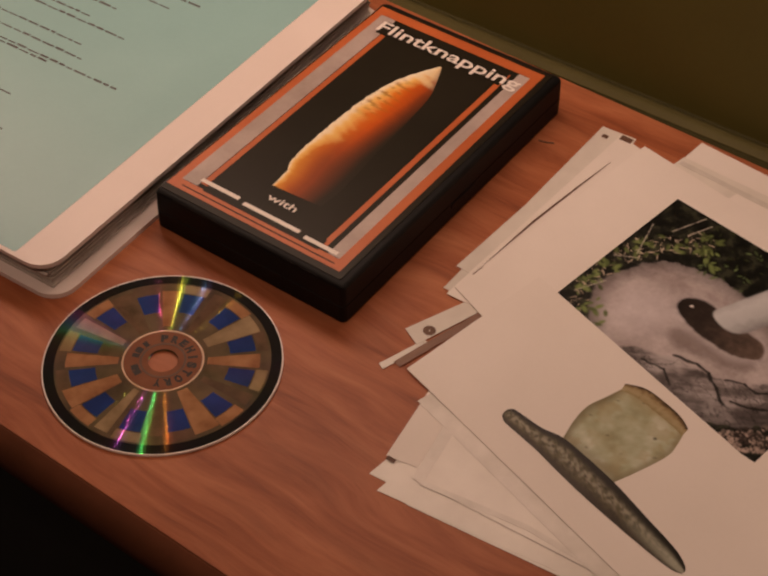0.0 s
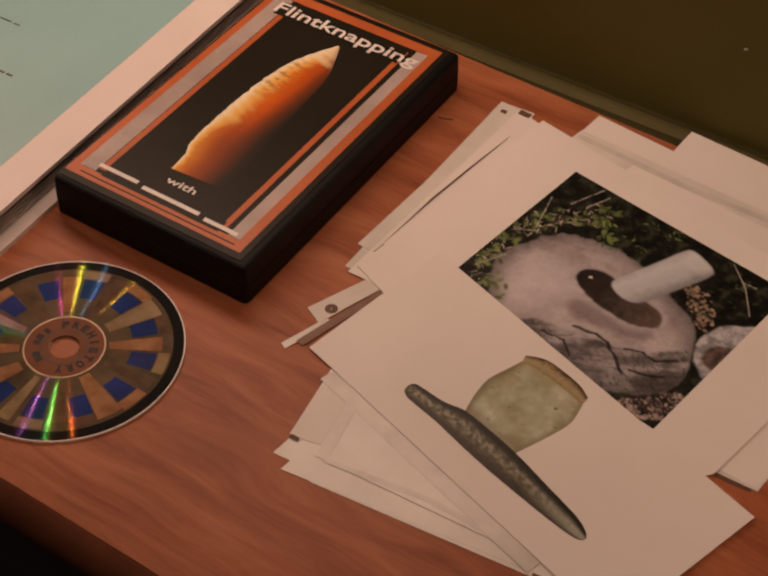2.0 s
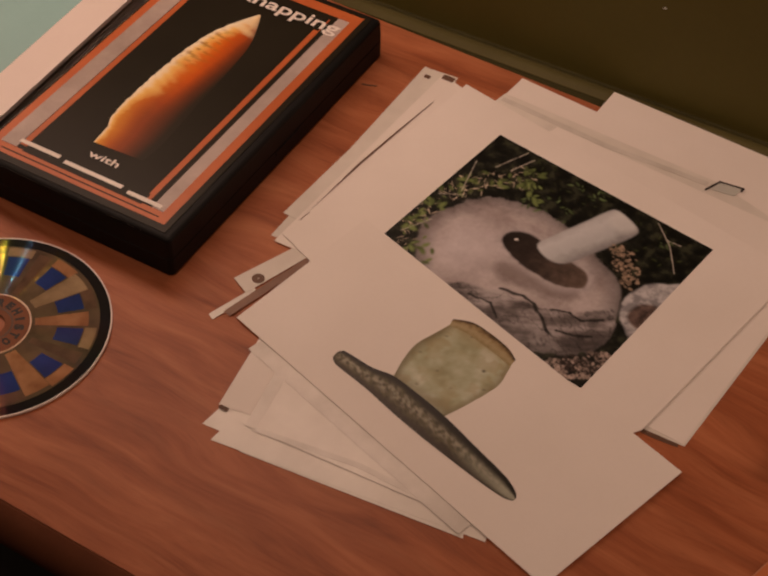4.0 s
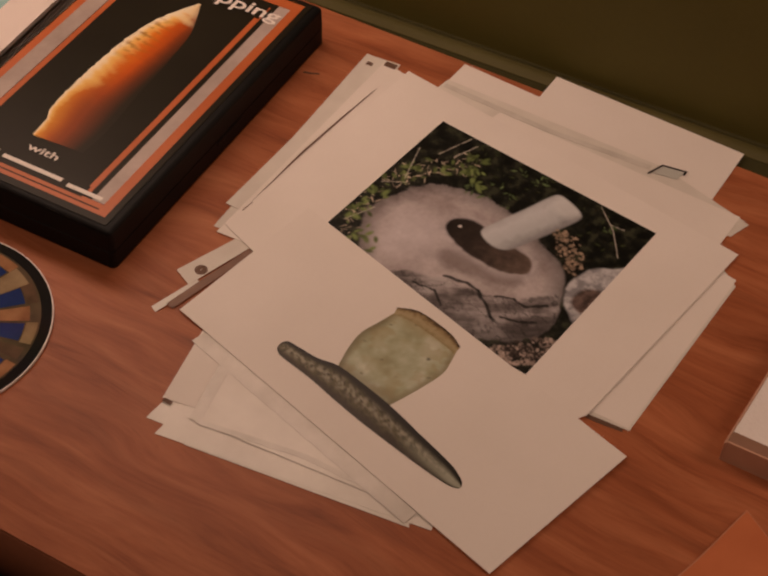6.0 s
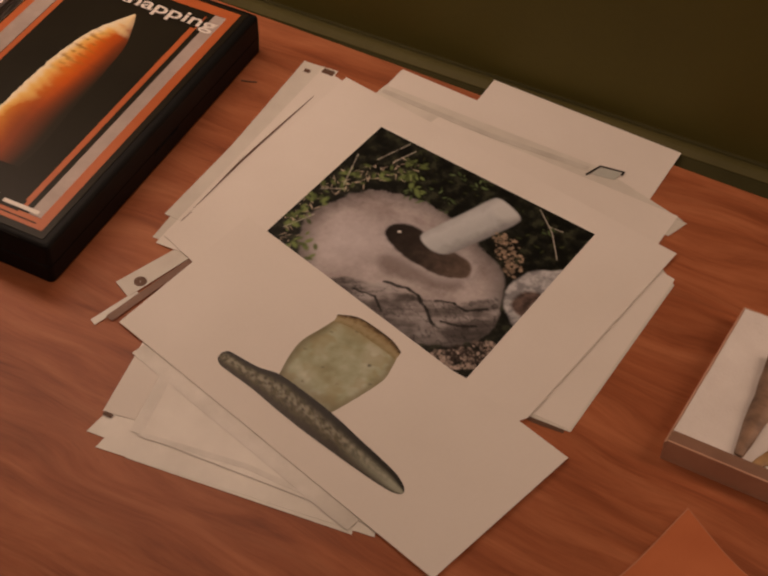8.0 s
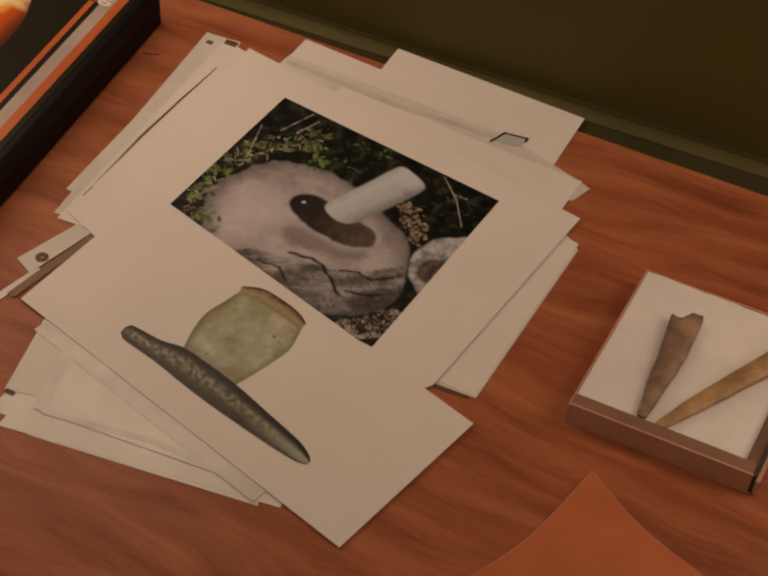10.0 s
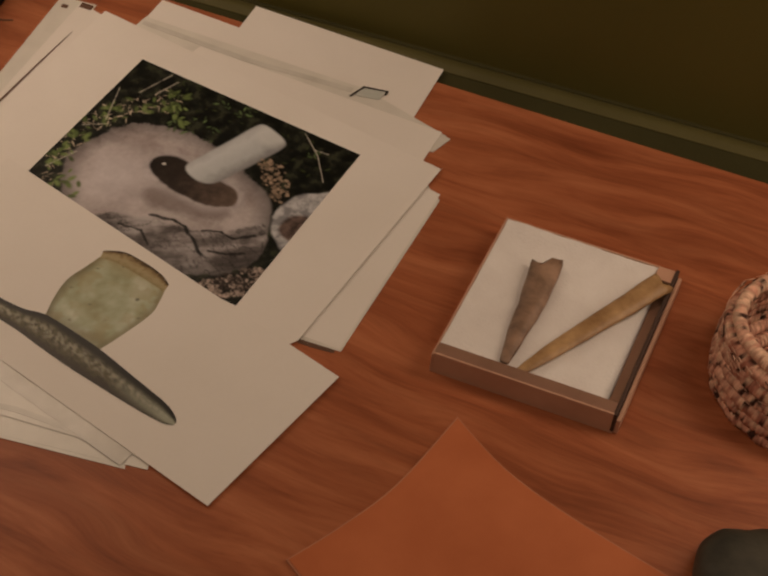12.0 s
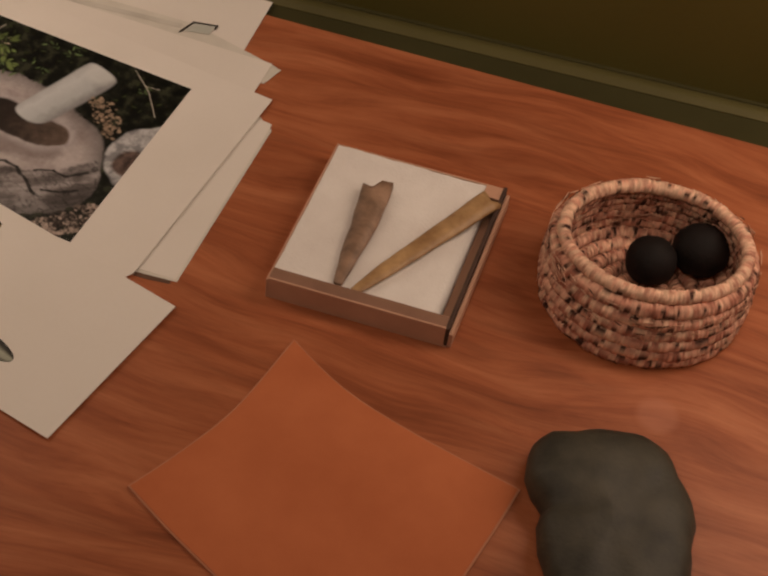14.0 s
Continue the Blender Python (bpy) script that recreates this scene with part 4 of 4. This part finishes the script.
up = curve_through([(0.1556, 0.0728), (0.1560, 0.0745), (0.1575, 0.0763), (0.1603, 0.0768), (0.1754, 0.0752), (0.1866, 0.0762), (0.2000, 0.0735), (0.2203, 0.0679), (0.2410, 0.0602), (0.2610, 0.0526), (0.2690, 0.0475), (0.2711, 0.0442)], 20)
lo = curve_through([(0.1556, 0.0716), (0.1560, 0.0702), (0.1575, 0.0686), (0.1612, 0.0668), (0.1796, 0.0624), (0.1963, 0.0572), (0.2131, 0.0525), (0.2287, 0.0488), (0.2438, 0.0454), (0.2568, 0.0428), (0.2660, 0.0416), (0.2704, 0.0424)], 20)
painted("printed_head", curve_through([(0.1872, 0.0745), (0.1855, 0.0880), (0.1859, 0.0998), (0.1903, 0.1109), (0.1945, 0.1215)], 14), curve_through([(0.2195, 0.0665), (0.2265, 0.0814), (0.2324, 0.0966), (0.2326, 0.1059), (0.2316, 0.1150)], 14), 0.00066, 60, head_paint, tool_page, "mottled greenish tool head in print")
painted("printed_rim", curve_through([(0.1938, 0.1186), (0.2031, 0.1188), (0.2152, 0.1162), (0.2258, 0.1134), (0.2318, 0.1112)], 12), curve_through([(0.1932, 0.1234), (0.2031, 0.1266), (0.2152, 0.1246), (0.2258, 0.1211), (0.2322, 0.1166)], 12), 0.00072, 8, rim_paint, tool_page, "dark rusty tool rim in print")
painted("printed_shaft", up, lo, 0.00078, 30, shaft_paint, tool_page, "dark green tool shaft in print")

# ---- box with two bone tools ----
bx = thing("specimen_box", pose(0.4125, 0.1722, 0), "open brown cardboard box lined with white cotton", "box")
HX, HY, HZ, TW = 0.0452, 0.0492, 0.0140, 0.0011


def box_piece(name, *args, **kw):
    """A piece of the box, leaning a little out of square as the box does."""
    ob = boxed(name, *args, **kw)
    for v in ob.data.vertices:
        v.co.x += 0.052 * v.co.y
    return ob


box_piece("box_floor", -HX, -HY, 0, HX, HY, 0.0012, CARDBOARD, bx)
box_piece("box_side", -HX, -HY, 0.0012, -HX + TW, HY, HZ - 0.0012, CARDBOARD, bx, 0.0003)
# right side: the shadow between cotton and wall is painted on as dark card
box_piece("box_side", HX - TW - 0.0008, -HY, 0.0012, HX, HY, HZ, SHADED_SIDE, bx, 0.0003, label="brown card side darkened for the shadow in the gap")
box_piece("box_side", -HX + TW, -HY, 0.0012, HX - TW, -HY + TW, HZ, CARDBOARD, bx, 0.0003)
box_piece("box_side", -HX + TW, HY - TW, 0.0012, HX - TW, HY, HZ - 0.0012, CARDBOARD, bx, 0.0003)
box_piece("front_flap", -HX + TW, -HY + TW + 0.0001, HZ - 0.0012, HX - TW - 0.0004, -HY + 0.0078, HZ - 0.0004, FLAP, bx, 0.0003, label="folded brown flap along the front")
box_piece("side_flap", HX + 0.0001, -HY + 0.0004, 0.0002, HX + 0.0022, HY - 0.001, HZ - 0.004, CARDBOARD, bx, 0.0004)
box_piece("corner_tab", HX - 0.0105, HY - 0.0090, HZ - 0.0022, HX - TW - 0.0002, HY - TW - 0.0002, HZ - 0.0008, CARDBOARD, bx, 0.0003, label="folded corner of the box")
bm = bmesh.new()
n = 30


def cotton_height(i, j):
    h = 0.0102 + 0.0010 * noise.noise((i * 0.22, j * 0.22, 3)) + 0.0004 * noise.noise((i * 0.7, j * 0.7, 5))
    h += 0.0032 * max(0, 1 - min(i, n - j) / 3.5) ** 1.5 * (0.8 + 0.2 * noise.noise((i * 0.4, j * 0.4, 9)))
    return h - 0.0085 * max(0, 1 - (n - i) / 1.2)


rows = []
for j in range(n + 1):
    y = -HY + 0.0016 + (2 * HY - 0.0030) * j / n
    rows.append([bm.verts.new((-HX + 0.0013 + (2 * HX - 0.0062) * min(i, n - 0.88) / n + 0.052 * y, y, cotton_height(i, j))) for i in range(n + 1)])
for j in range(n):
    for i in range(n):
        bm.faces.new((rows[j][i], rows[j][i + 1], rows[j + 1][i + 1], rows[j + 1][i]))
low = [[bm.verts.new((rows[j][i].co.x, rows[j][i].co.y, 0.0013)) for i in (0, n)] for j in (0, n)]
bm.faces.new((low[0][0], low[0][1], low[1][1], low[1][0]))
smooth(part("cotton_lining", bm, COTTON, bx, "white cotton lining"))


def bone(name, line, widths, flat, mat, label, jag=0.0, seed=1):
    """A splinter of bone along a line, oval in section, hollow and broken at its thick end."""
    axis = curve_through(line, 8)
    bm, rings, m, k = bmesh.new(), [], len(axis), 14
    for i, p in enumerate(axis):
        t = (axis[min(i + 1, m - 1)] - axis[max(i - 1, 0)]).normalized()
        side = t.cross(Vector((0, 0, 1))).normalized()
        upv = side.cross(t)
        f = i / (m - 1) * (len(widths) - 1)
        w = widths[int(f)] + (widths[min(int(f) + 1, len(widths) - 1)] - widths[int(f)]) * (f - int(f))
        row = []
        for a in range(k):
            an = 2 * math.pi * a / k
            wob = 1 + 0.10 * noise.noise((an, i * 0.3, seed))
            q = p + side * (w * wob * math.cos(an)) + upv * (w * flat * wob * math.sin(an))
            if i == m - 1:
                q += t * (jag * noise.noise((an * 1.3, seed * 7.0, 0.5)))
            row.append(bm.verts.new(q))
        rings.append(row)
    for a, b in zip(rings, rings[1:]):
        for j in range(k):
            bm.faces.new((a[j], a[(j + 1) % k], b[(j + 1) % k], b[j]))
    bm.faces.new(rings[0])
    inner = [bm.verts.new(v.co.lerp(axis[-1], 0.35)) for v in rings[-1]]
    deep = [bm.verts.new(v.co + (axis[-3] - axis[-1]) * 1.0) for v in inner]
    for a, b in ((rings[-1], inner), (inner, deep)):
        for j in range(k):
            bm.faces.new((a[j], a[(j + 1) % k], b[(j + 1) % k], b[j]))
    bm.faces.new(deep)
    return tagged(smooth(part(name, bm, mat)), label, "bone tool", "bone tools in the box")


bone("bone_point", [(0.3976, 0.1325, 0.0122), (0.3978, 0.1515, 0.0126), (0.3988, 0.1725, 0.0132), (0.3980, 0.1975, 0.0134)], (0.0022, 0.0046, 0.0066, 0.0078), 0.45, BONE_DARK, "brown hollow bone point with a broken end", 0.009, 2)
bone("bone_splinter", [(0.4060, 0.1305, 0.0120), (0.4170, 0.1490, 0.0127), (0.4350, 0.1780, 0.0137), (0.4540, 0.2080, 0.0157)], (0.0022, 0.0042, 0.0054, 0.0066), 0.38, BONE_PALE, "long yellowed bone splinter", 0.003, 5)

# ---- leather, stone, basket ----
edge = curve_through([(0.3862, 0.1021), (0.4162, 0.0835), (0.4527, 0.0706), (0.5070, 0.0570)], 5)[:-1] + curve_through([(0.5070, 0.0570), (0.4985, 0.0230), (0.4850, -0.0200), (0.4620, -0.0620)], 5)[:-1] + curve_through([(0.4620, -0.0620), (0.4300, -0.0470), (0.3946, -0.0278), (0.3673, -0.0130), (0.3436, 0.0015)], 5)[:-1] + curve_through([(0.3436, 0.0015), (0.3585, 0.0260), (0.3734, 0.0560), (0.3862, 0.1021)], 5)[:-1]
patch = thing("leather_piece", pose(0, 0, 0), "flat orange-brown piece of leather lying on the bench", "leather")
cut = part("cut_edge", outline(bmesh.new(), edge, 0.0, 0.0012), LEATHER_EDGE, patch, "pale cut edge of the leather")
mid = Vector((0.425, 0.025, 0))
part("hide", outline(bmesh.new(), [mid + (p - mid) * 0.986 for p in edge], 0.00122, 0.0016), LEATHER, patch)

st = curve_through([(0.5062, 0.0620), (0.5085, 0.0790), (0.5275, 0.0900), (0.5490, 0.0965), (0.5660, 0.0890), (0.5755, 0.0740), (0.5840, 0.0570), (0.5865, 0.0300), (0.5800, 0.0000), (0.5600, -0.0160), (0.5400, -0.0120), (0.5290, 0.0080), (0.5200, 0.0280), (0.5150, 0.0430)], 4, True)
bm = bmesh.new()
c = Vector((0.549, 0.046, 0))
rings = []
for z, k in ((0.0, 0.80), (0.003, 0.93), (0.008, 1.0), (0.013, 0.99), (0.018, 0.93), (0.0210, 0.82), (0.0228, 0.66), (0.0238, 0.48), (0.0243, 0.30), (0.0245, 0.14)):
    ring_now = []
    for p in st:
        q = c + (p - c) * k + Vector((0, 0, z))
        lump = noise.noise((q.x * 55, q.y * 55, z * 40 + 4)) + 0.5 * noise.noise((q.x * 130, q.y * 130, z * 90))
        notch = max(0, 1 - abs(q.y - 0.046 - 0.05 * (q.x - c.x)) / 0.009)
        q += (p - c).normalized() * ((0.0024 * lump - 0.0035 * notch) * k if z > 0 else 0)
        q.z += 0.0018 * lump - 0.0012 * notch if z > 0.01 else 0
        ring_now.append(bm.verts.new(q))
    rings.append(ring_now)
for a, b in zip(rings, rings[1:]):
    for j in range(len(st)):
        bm.faces.new((a[j], a[(j + 1) % len(st)], b[(j + 1) % len(st)], b[j]))
bm.faces.new(rings[0])
topv = bm.verts.new(c + Vector((0, 0, 0.0246)))
for j in range(len(st)):
    bm.faces.new((rings[-1][j], rings[-1][(j + 1) % len(st)], topv))
tagged(smooth(part("grooved_stone", bm, STONE)), "dark greenish-grey notched stone with a rounded top", "stone")

basket = thing("coiled_basket", pose(0.5375, 0.1885, 0, 0, 0, 9), "small oval coiled straw basket with dark flecks", "basket")


def coil(rx, ry, cy, z, rad, seed, name="coil", mat=STITCHES):
    bm, rows, n, k = bmesh.new(), [], 520, 8
    for i in range(n):
        a = 2 * math.pi * i / n
        wrap = 1 + 0.035 * math.sin(a * 130 + seed) + 0.16 * noise.noise((math.cos(a) * 9, math.sin(a) * 9, seed * 3.7)) + 0.13 * noise.noise((math.cos(a) * 34, math.sin(a) * 34, seed * 5.1))
        cx, cyy = math.cos(a) * rx, math.sin(a) * ry + cy
        nrm = Vector((math.cos(a) / rx, math.sin(a) / ry, 0)).normalized()
        base = Vector((cx, cyy, z + 0.0006 * noise.noise((math.cos(a) * 3, math.sin(a) * 3, seed))))
        rows.append([bm.verts.new(base + nrm * (rad * wrap * math.cos(2 * math.pi * j / k)) + Vector((0, 0, rad * wrap * 1.12 * math.sin(2 * math.pi * j / k)))) for j in range(k)])
    for i in range(n):
        for j in range(k):
            bm.faces.new((rows[i][j], rows[i][(j + 1) % k], rows[(i + 1) % n][(j + 1) % k], rows[(i + 1) % n][j]))
    ob = smooth(part(name, bm, mat, basket))
    r = random.Random(int(seed * 100))
    pale, straw, mid, red, dark = (0.80, 0.52, 0.36), (0.68, 0.38, 0.265), (0.56, 0.275, 0.19), (0.40, 0.165, 0.11), (0.05, 0.02, 0.014)
    palette = (pale, pale, straw, straw, pale, mid) if name == "rim_coil" else (straw, mid, pale, straw, red, straw, mid, pale, straw, red)
    flecks = 0.05 if name == "rim_coil" else 0.14
    # stitches of uneven width, each row of them set off from the next
    cols = [[None] * 8 for _ in range(n)]
    for j in range(8):
        i = 0
        while i < n:
            tone, k = (dark if r.random() < flecks else r.choice(palette)), r.uniform(0.75, 1.2)
            for _ in range(r.choice((2, 3, 3, 4, 4, 5, 7))):
                if i < n:
                    shade = k * r.uniform(0.88, 1.12)
                    cols[i][j] = [shade * q for q in tone]
                    i += 1
    colour_layer(ob.data, [q for row in cols for q in row])
    return ob


for i, (rx, ry, cy) in enumerate(((0.0470, 0.0422, -0.0015), (0.0480, 0.0426, -0.0010), (0.0485, 0.0422, -0.0003), (0.0484, 0.0413, 0.0006), (0.0480, 0.0402, 0.001), (0.0470, 0.0384, 0.0015), (0.0445, 0.0350, 0.002))):
    coil(rx, ry, cy, 0.0038 + i * 0.0057, 0.0034 if i == 6 else 0.0041, i * 1.7 + 0.4, "rim_coil" if i == 6 else "coil")


def straw_ends(count, seed):
    """Short split ends of straw that stand out of the coils."""
    r, bm = random.Random(seed), bmesh.new()
    for _ in range(count):
        a, row = r.uniform(0, 2 * math.pi), r.randrange(6)
        out = 1 if r.random() < 0.7 else -1
        rx, ry = 0.0478 + out * 0.0036, 0.0405 + out * 0.0036
        base = Vector((math.cos(a) * rx, math.sin(a) * ry, 0.0065 + row * 0.0059 + r.uniform(-0.002, 0.002)))
        along = Vector((-math.sin(a), math.cos(a), r.uniform(-0.5, 0.5))).normalized() * r.uniform(0.0015, 0.0040)
        tip = Vector((math.cos(a), math.sin(a), 0.2)) * out * r.uniform(0.0001, 0.0006)
        w = Vector((0, 0, r.uniform(0.0003, 0.0006)))
        q = [bm.verts.new(v) for v in (base - along - w, base + along + tip - w * 0.4, base + along + tip + w * 0.4, base - along + w, base - tip * 0.5)]
        bm.faces.new(q[:4])
        for k in range(4):
            bm.faces.new((q[k], q[(k + 1) % 4], q[4]))
    return bm


tagged(part("straw_fringe", straw_ends(420, 4), STRAW, basket), "pale split straw ends", kind="stuff")
tagged(part("straw_fringe", straw_ends(150, 9), RUST, basket), "dark split straw ends", kind="stuff")
for i in range(5):
    coil(0.0440 - i * 0.0085, 0.0365 - i * 0.0075, 0.0, 0.0036, 0.0036, i + 11.0, "floor_coil")


def nut(x, y, z, r, seed):
    bm = bmesh.new()
    bmesh.ops.create_icosphere(bm, subdivisions=3, radius=r)
    for v in bm.verts:
        v.co *= 1 + 0.06 * noise.noise(v.co * 120 + Vector((seed, 0, 0)))
        v.co.z *= 0.92
    ob = smooth(part("dark_nut", bm, NUT))
    ob.location = (x, y, z)
    return tagged(ob, "round dark brown nut lying in the basket", "nut", "nuts in the basket")


nut(0.5380, 0.1945, 0.0190, 0.0128, 1)
nut(0.5605, 0.2095, 0.0195, 0.0142, 8)

strip("wood_splinter", [(0.0559, 0.2577), (0.0602, 0.2588), (0.0645, 0.2610)], 0.0009, 0.0001, RUST, "small dark splinter lying on the bench", "splinter", 0.0005)
